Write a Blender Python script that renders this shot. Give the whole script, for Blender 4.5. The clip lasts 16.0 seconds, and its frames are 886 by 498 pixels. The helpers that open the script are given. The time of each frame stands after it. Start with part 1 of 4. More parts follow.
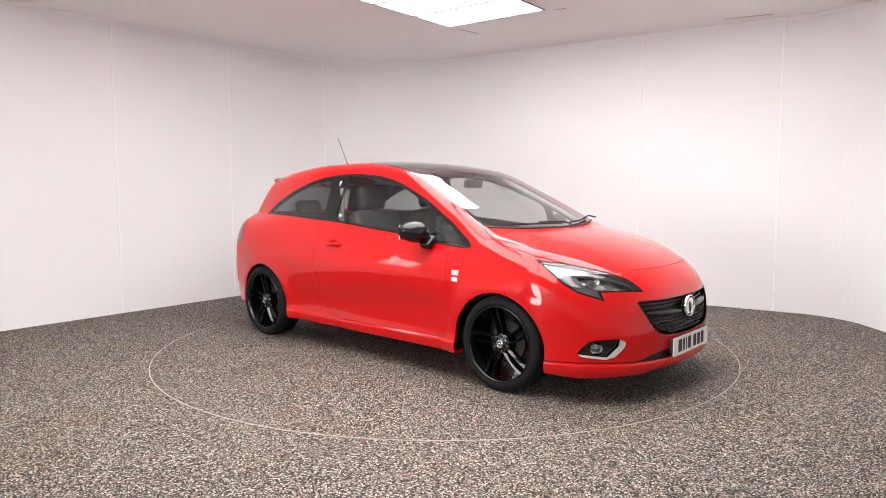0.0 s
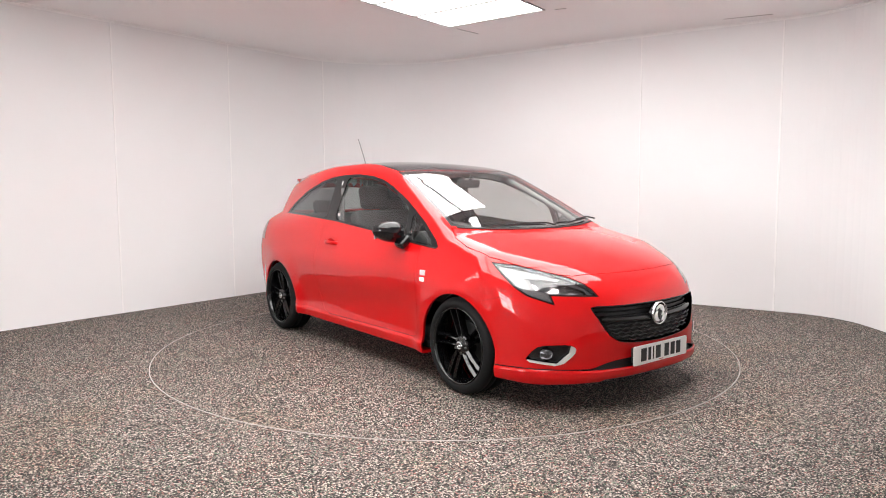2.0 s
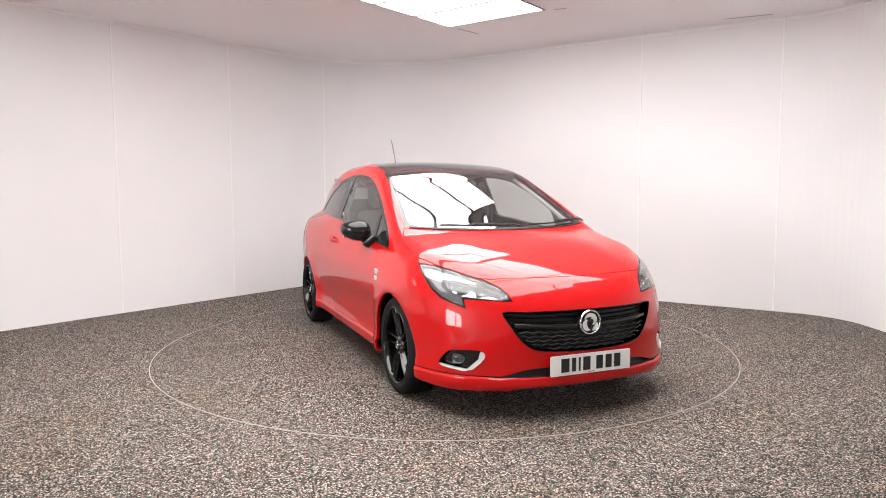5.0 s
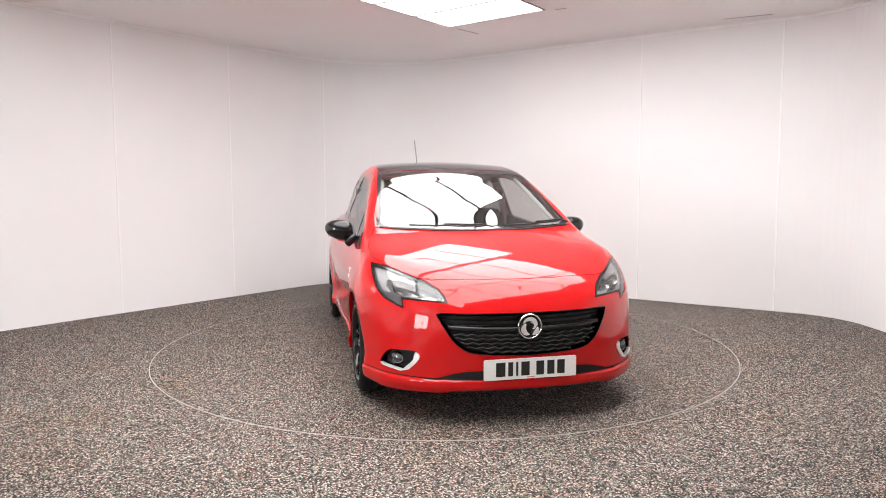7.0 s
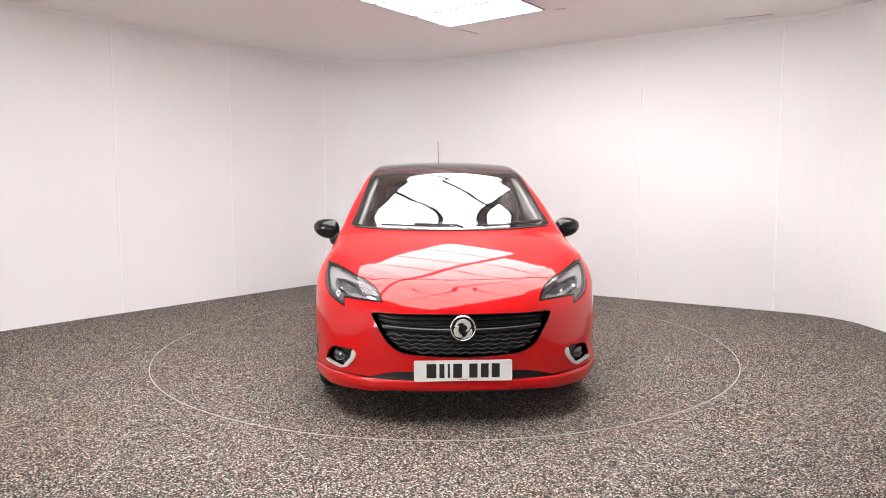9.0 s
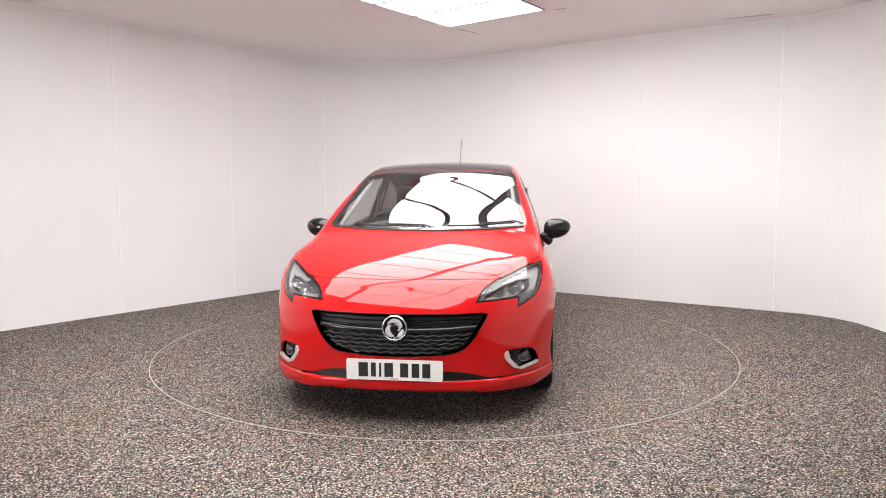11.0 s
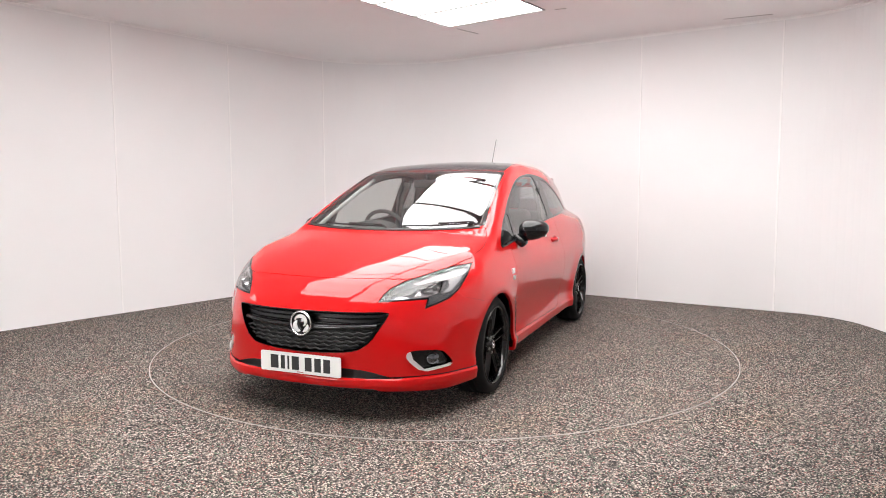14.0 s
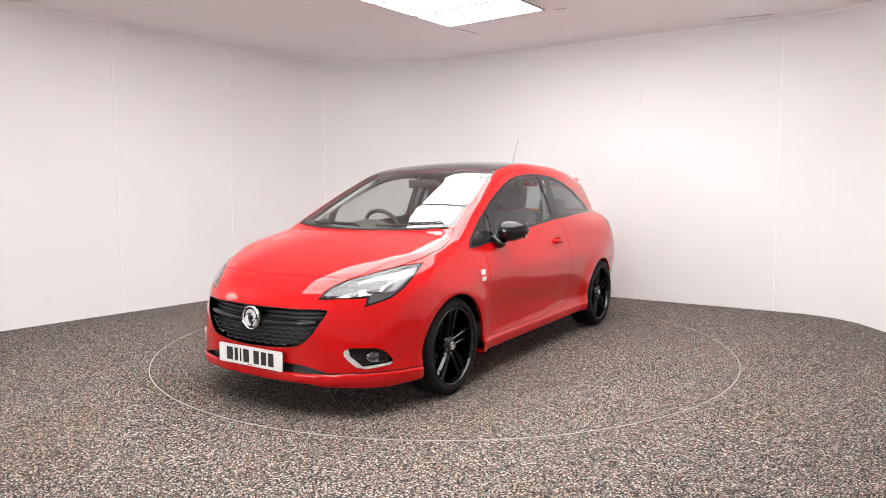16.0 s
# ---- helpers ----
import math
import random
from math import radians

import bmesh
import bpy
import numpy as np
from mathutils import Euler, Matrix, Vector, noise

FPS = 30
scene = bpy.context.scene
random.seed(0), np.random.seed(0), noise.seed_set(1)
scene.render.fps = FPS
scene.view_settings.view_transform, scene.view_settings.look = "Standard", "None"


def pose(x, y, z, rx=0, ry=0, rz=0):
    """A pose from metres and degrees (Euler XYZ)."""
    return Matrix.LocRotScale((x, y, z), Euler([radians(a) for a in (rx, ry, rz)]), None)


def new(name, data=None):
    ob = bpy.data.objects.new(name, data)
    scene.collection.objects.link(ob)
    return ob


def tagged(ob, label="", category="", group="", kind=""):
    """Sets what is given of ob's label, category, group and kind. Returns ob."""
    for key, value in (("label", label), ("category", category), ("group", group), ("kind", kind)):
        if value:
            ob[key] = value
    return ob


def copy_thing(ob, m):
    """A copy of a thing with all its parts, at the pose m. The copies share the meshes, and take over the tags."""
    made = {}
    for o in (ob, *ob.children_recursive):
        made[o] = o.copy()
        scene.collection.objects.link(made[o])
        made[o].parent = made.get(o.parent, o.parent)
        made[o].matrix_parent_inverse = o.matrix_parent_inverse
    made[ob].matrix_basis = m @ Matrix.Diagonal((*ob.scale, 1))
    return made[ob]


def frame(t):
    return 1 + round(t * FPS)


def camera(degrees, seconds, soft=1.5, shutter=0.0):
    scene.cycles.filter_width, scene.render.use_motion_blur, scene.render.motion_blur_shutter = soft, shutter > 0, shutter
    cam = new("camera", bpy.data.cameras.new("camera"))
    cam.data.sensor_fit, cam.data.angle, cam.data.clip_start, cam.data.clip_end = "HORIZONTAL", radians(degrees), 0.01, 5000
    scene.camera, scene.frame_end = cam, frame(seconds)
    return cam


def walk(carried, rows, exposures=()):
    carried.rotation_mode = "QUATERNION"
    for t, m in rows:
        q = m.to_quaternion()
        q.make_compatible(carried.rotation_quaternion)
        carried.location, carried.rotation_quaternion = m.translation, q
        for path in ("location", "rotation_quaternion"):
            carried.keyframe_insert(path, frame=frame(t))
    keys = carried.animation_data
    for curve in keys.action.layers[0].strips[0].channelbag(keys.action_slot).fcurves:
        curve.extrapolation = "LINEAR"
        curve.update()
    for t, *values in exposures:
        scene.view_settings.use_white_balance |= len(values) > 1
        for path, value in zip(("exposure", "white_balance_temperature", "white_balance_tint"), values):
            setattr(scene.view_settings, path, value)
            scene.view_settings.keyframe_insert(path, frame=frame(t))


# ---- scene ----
cam = camera(65.32, 16.0, soft=1.0)
EYE = (-0.009, -5.657, 1.279)
PITCH, ROLL = 5.12, -0.20
view = pose(*EYE, 90 - PITCH, 0, 0) @ pose(0, 0, 0, 0, 0, ROLL)
walk(cam, [(0.0, view), (16.0, view)])

# ---- light ----
world = bpy.data.worlds.new("world")
world.use_nodes = True
world.node_tree.nodes["Background"].inputs[0].default_value = (0.9, 0.9, 0.9, 1)
world.node_tree.nodes["Background"].inputs[1].default_value = 0.05
scene.world = world
scene.view_settings.exposure = -0.04

CEIL = 2.94
LAMP_POWER = 8.2     # glow of the ceiling light boxes
FILL_POWER = 18.0     # glow of the unseen door's panes, added for reflections and side fill
A1 = radians(52.4)   # direction of the light boxes' long run
E1 = Vector((math.cos(A1), math.sin(A1), 0))
E2 = Vector((math.sin(A1), -math.cos(A1), 0))


# ---- materials ----
def mat(name, base=(0.8, 0.8, 0.8), rough=0.5, metal=0.0, coat=0.0, ior=1.5, trans=0.0, emit=0.0, spec=0.5):
    m = bpy.data.materials.new(name)
    m.use_nodes = True
    b = m.node_tree.nodes["Principled BSDF"]
    b.inputs["Base Color"].default_value = (*base, 1)
    b.inputs["Roughness"].default_value = rough
    b.inputs["Metallic"].default_value = metal
    b.inputs["Coat Weight"].default_value = coat
    b.inputs["Coat Roughness"].default_value = 0.02
    b.inputs["IOR"].default_value = ior
    b.inputs["Transmission Weight"].default_value = trans
    b.inputs["Specular IOR Level"].default_value = spec
    if emit:
        b.inputs["Emission Color"].default_value = (*base, 1)
        b.inputs["Emission Strength"].default_value = emit
    return m


def node(m, kind, **values):
    n = m.node_tree.nodes.new(kind)
    for key, value in values.items():
        n.inputs[key.replace("_", " ")].default_value = value
    return n


def link(m, a, b):
    m.node_tree.links.new(a, b)


def bsdf(m):
    return m.node_tree.nodes["Principled BSDF"]


def bump(m, height, strength, distance):
    n = node(m, "ShaderNodeBump", Strength=strength, Distance=distance)
    link(m, height, n.inputs["Height"])
    link(m, n.outputs["Normal"], bsdf(m).inputs["Normal"])


def ramp(m, fac, stops, constant=False):
    n = m.node_tree.nodes.new("ShaderNodeValToRGB")
    n.color_ramp.interpolation = "CONSTANT" if constant else "LINEAR"
    while len(n.color_ramp.elements) < len(stops):
        n.color_ramp.elements.new(0.5)
    for e, (p, c) in zip(n.color_ramp.elements, stops):
        e.position, e.color = p, (*c, 1)
    link(m, fac, n.inputs["Fac"])
    return n.outputs["Color"]


def coords(m):
    return m.node_tree.nodes.new("ShaderNodeTexCoord").outputs["Object"]


def floor_material(name, scale, level, tint):
    """Speckled rubber granules: black, grey, tan and cream, a few pink and green ones."""
    m = mat(name, rough=0.7, spec=0.3)
    co = coords(m)
    v = node(m, "ShaderNodeTexVoronoi", Scale=scale)
    link(m, co, v.inputs["Vector"])
    sep = m.node_tree.nodes.new("ShaderNodeSeparateColor")
    link(m, v.outputs["Color"], sep.inputs["Color"])
    grains = ramp(m, sep.outputs["Red"], [(0.0, (0.003, 0.003, 0.003)), (0.42, (0.030, 0.026, 0.024)),
                  (0.51, (0.15, 0.132, 0.119)), (0.63, (0.36, 0.32, 0.29)), (0.79, (0.88, 0.80, 0.72)),
                  (0.925, (0.50, 0.19, 0.17)), (0.963, (0.14, 0.30, 0.19))], True)
    big = node(m, "ShaderNodeTexNoise", Scale=1.3, Detail=5.0)
    link(m, co, big.inputs["Vector"])
    mul = m.node_tree.nodes.new("ShaderNodeMix")
    mul.data_type, mul.blend_type = "RGBA", "MULTIPLY"
    mul.inputs["Factor"].default_value = 1.0
    link(m, grains, mul.inputs[6])
    lo, hi = tuple(0.88 * level * c for c in tint), tuple(level * c for c in (tint[0], tint[1] * 1.02, tint[2] * 1.06))
    warm = tuple(level * c for c in (tint[0] * 1.02, tint[1] * 0.96, tint[2] * 0.9))
    link(m, ramp(m, big.outputs["Fac"], [(0.3, lo), (0.5, hi), (0.7, warm)]), mul.inputs[7])
    link(m, mul.outputs[2], bsdf(m).inputs["Base Color"])
    bump(m, v.outputs["Distance"], 0.6, 0.003)
    return m


def paint_material(name, base, rough=0.45, coat=1.0, metal=0.0):
    """Car paint: a mirror-like clear coat over a base with fine flake."""
    m = mat(name, base, rough, metal, coat, spec=0.05)
    bsdf(m).inputs["Coat Roughness"].default_value = 0.012
    bsdf(m).inputs["Coat IOR"].default_value = 1.46
    co = coords(m)
    n = node(m, "ShaderNodeTexNoise", Scale=700.0, Detail=2.0)
    link(m, co, n.inputs["Vector"])
    d = tuple(0.88 * c for c in base)
    link(m, ramp(m, n.outputs["Fac"], [(0.35, d), (0.65, base)]), bsdf(m).inputs["Base Color"])
    return m


def wall_material(name, base, rough):
    m = mat(name, base, rough, spec=0.35)
    co = coords(m)
    n = node(m, "ShaderNodeTexNoise", Scale=0.9, Detail=5.0)
    link(m, co, n.inputs["Vector"])
    lo = tuple(0.965 * c for c in base)
    link(m, ramp(m, n.outputs["Fac"], [(0.3, lo), (0.7, base)]), bsdf(m).inputs["Base Color"])
    w = node(m, "ShaderNodeTexNoise", Scale=3.0, Detail=2.0)
    link(m, co, w.inputs["Vector"])
    bump(m, w.outputs["Fac"], 0.05, 0.02)
    return m


M_FLOOR = floor_material("granule_floor", 168.0, 0.61, (1.0, 0.945, 0.90))
M_TABLE = floor_material("granule_turntable", 168.0, 0.57, (1.0, 0.94, 0.89))
M_WALL = wall_material("white_cladding", (0.85, 0.842, 0.85), 0.35)
M_CEIL = wall_material("ceiling_paint", (0.96, 0.945, 0.95), 0.6)
M_STRIP = mat("white_plastic_strip", (0.92, 0.91, 0.91), 0.3)
M_LINE = mat("ceiling_joint", (0.30, 0.27, 0.27), 0.7)
M_GLOW = mat("light_diffuser", (1.0, 0.985, 0.97), 0.4, emit=LAMP_POWER)
# glowing panes of the added door: bumper reflections and side fill
M_FILLPANE = mat("bright_fill_pane", (1.0, 0.99, 0.985), 0.3, emit=FILL_POWER)
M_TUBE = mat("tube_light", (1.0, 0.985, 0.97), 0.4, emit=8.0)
M_LAMPFRAME = mat("lamp_frame_grey", (0.34, 0.33, 0.33), 0.4)
M_RED = paint_material("red_car_paint", (0.57, 0.0025, 0.004))
M_BLACK = paint_material("gloss_black_paint", (0.006, 0.006, 0.007))
M_TRIM = mat("matt_black_plastic", (0.018, 0.018, 0.019), 0.55)
M_SEAM = mat("dark_gap", (0.006, 0.005, 0.005), 0.9)
M_RUBBER = mat("tyre_rubber", (0.009, 0.009, 0.0095), 0.75, spec=0.2)
M_ALLOY = mat("gloss_black_alloy", (0.0035, 0.0035, 0.004), 0.4, 0.0, 1.0, spec=0.03)
bsdf(M_ALLOY).inputs["Coat IOR"].default_value = 1.52
bsdf(M_ALLOY).inputs["Coat Roughness"].default_value = 0.05
M_CHROME = mat("chrome", (0.85, 0.85, 0.86), 0.07, 1.0)
M_PLATE = mat("white_number_plate", (0.82, 0.81, 0.79), 0.35)
M_INK = mat("black_print", (0.01, 0.01, 0.01), 0.5)
M_LINER = mat("cabin_trim_charcoal", (0.035, 0.034, 0.034), 0.7)
M_HEAD = mat("headlining_grey", (0.33, 0.325, 0.32), 0.9)
M_SEAT = mat("seat_fabric_charcoal", (0.028, 0.028, 0.03), 0.9)
M_STEEL = mat("dull_steel", (0.12, 0.115, 0.11), 0.4, 1.0)


def glass_material(name, tint, gloss=0.02, fall=4.0):
    """Thin window glass: clear tint with a mirror-like surface."""
    m = bpy.data.materials.new(name)
    m.use_nodes = True
    nt = m.node_tree
    nt.nodes.remove(nt.nodes["Principled BSDF"])
    clear = nt.nodes.new("ShaderNodeBsdfTransparent")
    clear.inputs["Color"].default_value = (*tint, 1)
    shine = nt.nodes.new("ShaderNodeBsdfGlossy")
    shine.inputs["Roughness"].default_value = gloss
    mix = nt.nodes.new("ShaderNodeMixShader")
    face = nt.nodes.new("ShaderNodeLayerWeight")
    face.inputs["Blend"].default_value = 0.5
    power = nt.nodes.new("ShaderNodeMath")
    power.operation = "POWER"
    power.inputs[1].default_value = fall
    link(m, face.outputs["Facing"], power.inputs[0])
    level = nt.nodes.new("ShaderNodeMapRange")
    level.inputs["To Min"].default_value, level.inputs["To Max"].default_value = 0.085, 0.95
    link(m, power.outputs[0], level.inputs["Value"])
    link(m, level.outputs["Result"], mix.inputs[0])
    link(m, clear.outputs[0], mix.inputs[1])
    link(m, shine.outputs[0], mix.inputs[2])
    link(m, mix.outputs[0], nt.nodes["Material Output"].inputs["Surface"])
    return m


M_GRILLE = mat("black_grille_plastic", (0.010, 0.010, 0.011), 0.5)
M_LAMPGREY = mat("silver_lamp_housing", (0.10, 0.10, 0.105), 0.3, 0.3)
M_GUIDE = mat("white_light_guide", (0.36, 0.36, 0.37), 0.15, 0.0, 1.0)
M_SATIN = mat("satin_chrome", (0.90, 0.90, 0.90), 0.28, 0.65)
M_LAMPGLASS = mat("fog_lamp_glass", (0.12, 0.12, 0.13), 0.08, 0.8)
M_FRIT = paint_material("black_glass_border", (0.010, 0.010, 0.011))
M_ROOF = paint_material("gloss_black_roof", (0.010, 0.010, 0.012))
M_TAIL = mat("dark_red_lamp_lens", (0.16, 0.006, 0.008), 0.1, 0.0, 1.0)
M_PINK = mat("faded_red_print", (0.55, 0.16, 0.16), 0.5)
M_AERIAL = mat("aerial_grey", (0.10, 0.10, 0.10), 0.5)
M_FACET = mat("faceted_chrome", (0.66, 0.66, 0.67), 0.2, 0.85)
facet = node(M_FACET, "ShaderNodeTexVoronoi", Scale=70.0)
link(M_FACET, coords(M_FACET), facet.inputs["Vector"])
bump(M_FACET, facet.outputs["Distance"], 0.3, 0.004)
M_RIMLINE = mat("pale_painted_rim", (0.36, 0.34, 0.325), 0.5)
M_BELT = mat("grey_webbing", (0.10, 0.10, 0.10), 0.8)
M_GLASS = glass_material("window_glass", (0.90, 0.93, 0.92))
M_DARKGLASS = glass_material("tinted_window_glass", (0.36, 0.38, 0.38))
M_SCREEN = glass_material("windscreen_glass", (0.90, 0.94, 0.925), fall=3.0)
M_LENS = glass_material("clear_lamp_lens", (0.95, 0.95, 0.95))


# ---- mesh helpers ----
def part(name, bm, material, parent, label="", smooth=False):
    me = bpy.data.meshes.new(name)
    bm.to_mesh(me)
    bm.free()
    if material:
        me.materials.append(material)
    if smooth:
        me.polygons.foreach_set("use_smooth", [True] * len(me.polygons))
    ob = new(name, me)
    ob.parent = parent
    return tagged(ob, label)


def slab(bm, lo, hi, m=Matrix(), bevel=0.0):
    """A box between two corners, with softened edges."""
    lo, hi = Vector(lo), Vector(hi)
    made = bmesh.ops.create_cube(bm, size=1.0, matrix=m @ Matrix.Translation((lo + hi) / 2) @ Matrix.Diagonal((*(hi - lo), 1)))
    if bevel:
        edges = list({e for v in made["verts"] for e in v.link_edges})
        bmesh.ops.bevel(bm, geom=edges, offset=bevel, segments=2, affect="EDGES", profile=0.5)
    return bm


def lathe(bm, profile, segments=64, m=Matrix(), close=False):
    """Turns a profile of (radius, along) round the y axis."""
    rings = []
    for k in range(segments):
        a = 2 * math.pi * k / segments
        rings.append([bm.verts.new(m @ Vector((r * math.cos(a), h, r * math.sin(a)))) for r, h in profile])
    n = len(profile)
    for k in range(segments):
        r0, r1 = rings[k], rings[(k + 1) % segments]
        for i in range(n if close else n - 1):
            bm.faces.new((r0[i], r0[(i + 1) % n], r1[(i + 1) % n], r1[i]))
    bmesh.ops.recalc_face_normals(bm, faces=bm.faces)
    return bm


def prism(bm, outline, depth, m=Matrix(), bevel=0.0):
    """An outline in the plane x, z pushed along y by depth."""
    a = [bm.verts.new(m @ Vector((x, 0, z))) for x, z in outline]
    b = [bm.verts.new(m @ Vector((x, depth, z))) for x, z in outline]
    n = len(a)
    faces = [bm.faces.new(a), bm.faces.new(b[::-1])]
    for i in range(n):
        faces.append(bm.faces.new((a[i], b[i], b[(i + 1) % n], a[(i + 1) % n])))
    bmesh.ops.recalc_face_normals(bm, faces=faces)
    if bevel:
        bmesh.ops.bevel(bm, geom=list({e for f in faces for e in f.edges}), offset=bevel, segments=2, affect="EDGES", profile=0.5)
    return bm


def rod(bm, points, radius, sides=8, taper=1.0):
    """A round bar along a line of points."""
    points = [Vector(p) for p in points]
    rings = []
    for i, p in enumerate(points):
        d = (points[min(i + 1, len(points) - 1)] - points[max(i - 1, 0)]).normalized()
        q = d.to_track_quat("Z", "Y").to_matrix()
        r = radius * (1 + (taper - 1) * i / max(1, len(points) - 1))
        rings.append([bm.verts.new(p + q @ Vector((r * math.cos(2 * math.pi * k / sides), r * math.sin(2 * math.pi * k / sides), 0))) for k in range(sides)])
    for a, b in zip(rings, rings[1:]):
        for k in range(sides):
            bm.faces.new((a[k], a[(k + 1) % sides], b[(k + 1) % sides], b[k]))
    bm.faces.new(rings[0][::-1])
    bm.faces.new(rings[-1])
    return bm


# ---- room ----
def fillet(corners, radii, step=6.0):
    """A closed plan with rounded corners, as points."""
    out = []
    n = len(corners)
    for i in range(n):
        p, a, b = Vector(corners[i]), Vector(corners[i - 1]), Vector(corners[(i + 1) % n])
        r = radii[i]
        if r <= 0:
            out.append(p)
            continue
        u, v = (a - p).normalized(), (b - p).normalized()
        half = math.acos(max(-1, min(1, u.dot(v)))) / 2
        t = r / math.tan(half)
        c = p + (u + v).normalized() * (r / math.sin(half))
        s, e = p + u * t - c, p + v * t - c
        turn = math.atan2(s.x * e.y - s.y * e.x, s.dot(e))
        k = max(2, int(abs(math.degrees(turn)) / step))
        for j in range(k + 1):
            w = turn * j / k
            out.append(c + Vector((s.x * math.cos(w) - s.y * math.sin(w), s.x * math.sin(w) + s.y * math.cos(w))))
    return out


def resample(points):
    """Lengths along a line of points."""
    d = [0.0]
    for a, b in zip(points, points[1:]):
        d.append(d[-1] + (b - a).length)
    return d


def along(points, d, s):
    for i in range(len(d) - 1):
        if s <= d[i + 1] or i == len(d) - 2:
            t = (s - d[i]) / max(1e-9, d[i + 1] - d[i])
            return points[i].lerp(points[i + 1], t)


CORNERS = [(-8.87, -5.87), (-1.04, 4.30), (3.86, 1.02), (3.86, -8.6), (-6.2, -9.0)]
RADII = [1.0, 1.5, 0.8, 1.0, 1.0]


def build_room():
    plan = fillet(CORNERS, RADII)
    # one closed ring of wall, in panels between upright joints
    d = resample(plan + [plan[0]])
    ring = plan + [plan[0]]
    return ring, d


RING, RING_D = build_room()


def nearest_mark(x, y):
    best = min(range(2000), key=lambda k: (along(RING, RING_D, RING_D[-1] * k / 2000) - Vector((x, y))).length)
    return RING_D[-1] * best / 2000


def wall_panel(s0, s1, parent):
    bm = bmesh.new()
    n = max(2, int((s1 - s0) / 0.08))
    gap = 0.0085
    cols = []
    for k in range(n + 1):
        s = s0 + gap + (s1 - s0 - 2 * gap) * k / n
        p = along(RING, RING_D, s)
        q0, q1 = along(RING, RING_D, max(0, s - 0.02)), along(RING, RING_D, min(RING_D[-1], s + 0.02))
        t = (q1 - q0).normalized()
        out = Vector((-t.y, t.x)) * 0.03
        cols.append([bm.verts.new((p.x, p.y, 0)), bm.verts.new((p.x, p.y, CEIL)), bm.verts.new((p.x + out.x, p.y + out.y, CEIL)), bm.verts.new((p.x + out.x, p.y + out.y, 0))])
    for a, b in zip(cols, cols[1:]):
        for i in range(4):
            bm.faces.new((a[i], a[(i + 1) % 4], b[(i + 1) % 4], b[i]))
    bm.faces.new(cols[0])
    bm.faces.new(cols[-1][::-1])
    bmesh.ops.recalc_face_normals(bm, faces=bm.faces)
    return part("wall_panel", bm, M_WALL, parent, smooth=False)


def build_walls():
    marks = [nearest_mark(*p) for p in ((-4.13, 0.28), (-3.30, 1.36), (-2.47, 2.45), (-1.58, 3.52), (2.18, 2.13), (3.36, 1.34))]
    extra = []
    s = marks[-1] + 1.38
    while s < RING_D[-1] - 0.5:
        extra.append(s)
        s += 1.38
    s = marks[0] - 1.38
    while s > 0.5:
        extra.append(s)
        s -= 1.38
    cuts = sorted([0.0, RING_D[-1]] + marks + extra)
    wall = new("wall")
    tagged(wall, "white glossy cladding panels with upright joint strips", "wall", kind="structure")
    for a, b in zip(cuts, cuts[1:]):
        wall_panel(a, b, wall)
    for s in marks + extra:
        p, q = along(RING, RING_D, s), along(RING, RING_D, s + 0.01)
        t = (q - p).normalized()
        inn = Vector((t.y, -t.x))
        m = Matrix(((t.x, inn.x, 0, p.x), (t.y, inn.y, 0, p.y), (0, 0, 1, 0), (0, 0, 0, 1)))
        bm = slab(bmesh.new(), (-0.0075, -0.004, 0.0), (0.0075, 0.004, CEIL), m, 0.002)
        part("joint_strip", bm, M_STRIP, wall)
    # coving where wall and ceiling meet
    bm = bmesh.new()
    n = int(RING_D[-1] / 0.12)
    rows = []
    for k in range(n):
        s = RING_D[-1] * k / n
        p, q = along(RING, RING_D, s), along(RING, RING_D, s + 0.02)
        t = (q - p).normalized()
        inn = Vector((t.y, -t.x))
        rows.append([bm.verts.new((p.x + inn.x * a, p.y + inn.y * a, CEIL - h)) for a, h in ((0.0, 0.028), (0.006, 0.028), (0.006, 0.008), (0.026, 0.006), (0.026, 0.0))])
    for k in range(n):
        a, b = rows[k], rows[(k + 1) % n]
        for i in range(4):
            bm.faces.new((a[i], a[i + 1], b[i + 1], b[i]))
    bmesh.ops.recalc_face_normals(bm, faces=bm.faces)
    tagged(part("trim", bm, M_STRIP, None), "slim white edge trim between wall and ceiling", "trim", kind="structure")


def flat_ring_plate(name, z0, z1, outline, hole=None):
    """A plate over an outline, with a hole if given."""
    bm = bmesh.new()
    n = len(outline)
    top = [bm.verts.new((p[0], p[1], z1)) for p in outline]
    bot = [bm.verts.new((p[0], p[1], z0)) for p in outline]
    for i in range(n):
        j = (i + 1) % n
        bm.faces.new((top[i], bot[i], bot[j], top[j]))
    if hole:
        ht = [bm.verts.new((p[0], p[1], z1)) for p in hole]
        hb = [bm.verts.new((p[0], p[1], z0)) for p in hole]
        for i in range(n):
            j = (i + 1) % n
            bm.faces.new((top[i], top[j], ht[j], ht[i]))
            bm.faces.new((bot[i], hb[i], hb[j], bot[j]))
            bm.faces.new((ht[i], ht[j], hb[j], hb[i]))
    else:
        bm.faces.new(top)
        bm.faces.new(bot[::-1])
    bmesh.ops.recalc_face_normals(bm, faces=bm.faces)
    return bm


R_TABLE = 2.262


def circle(r, n, a0=0.0):
    return [(r * math.cos(a0 + 2 * math.pi * k / n), r * math.sin(a0 + 2 * math.pi * k / n)) for k in range(n)]


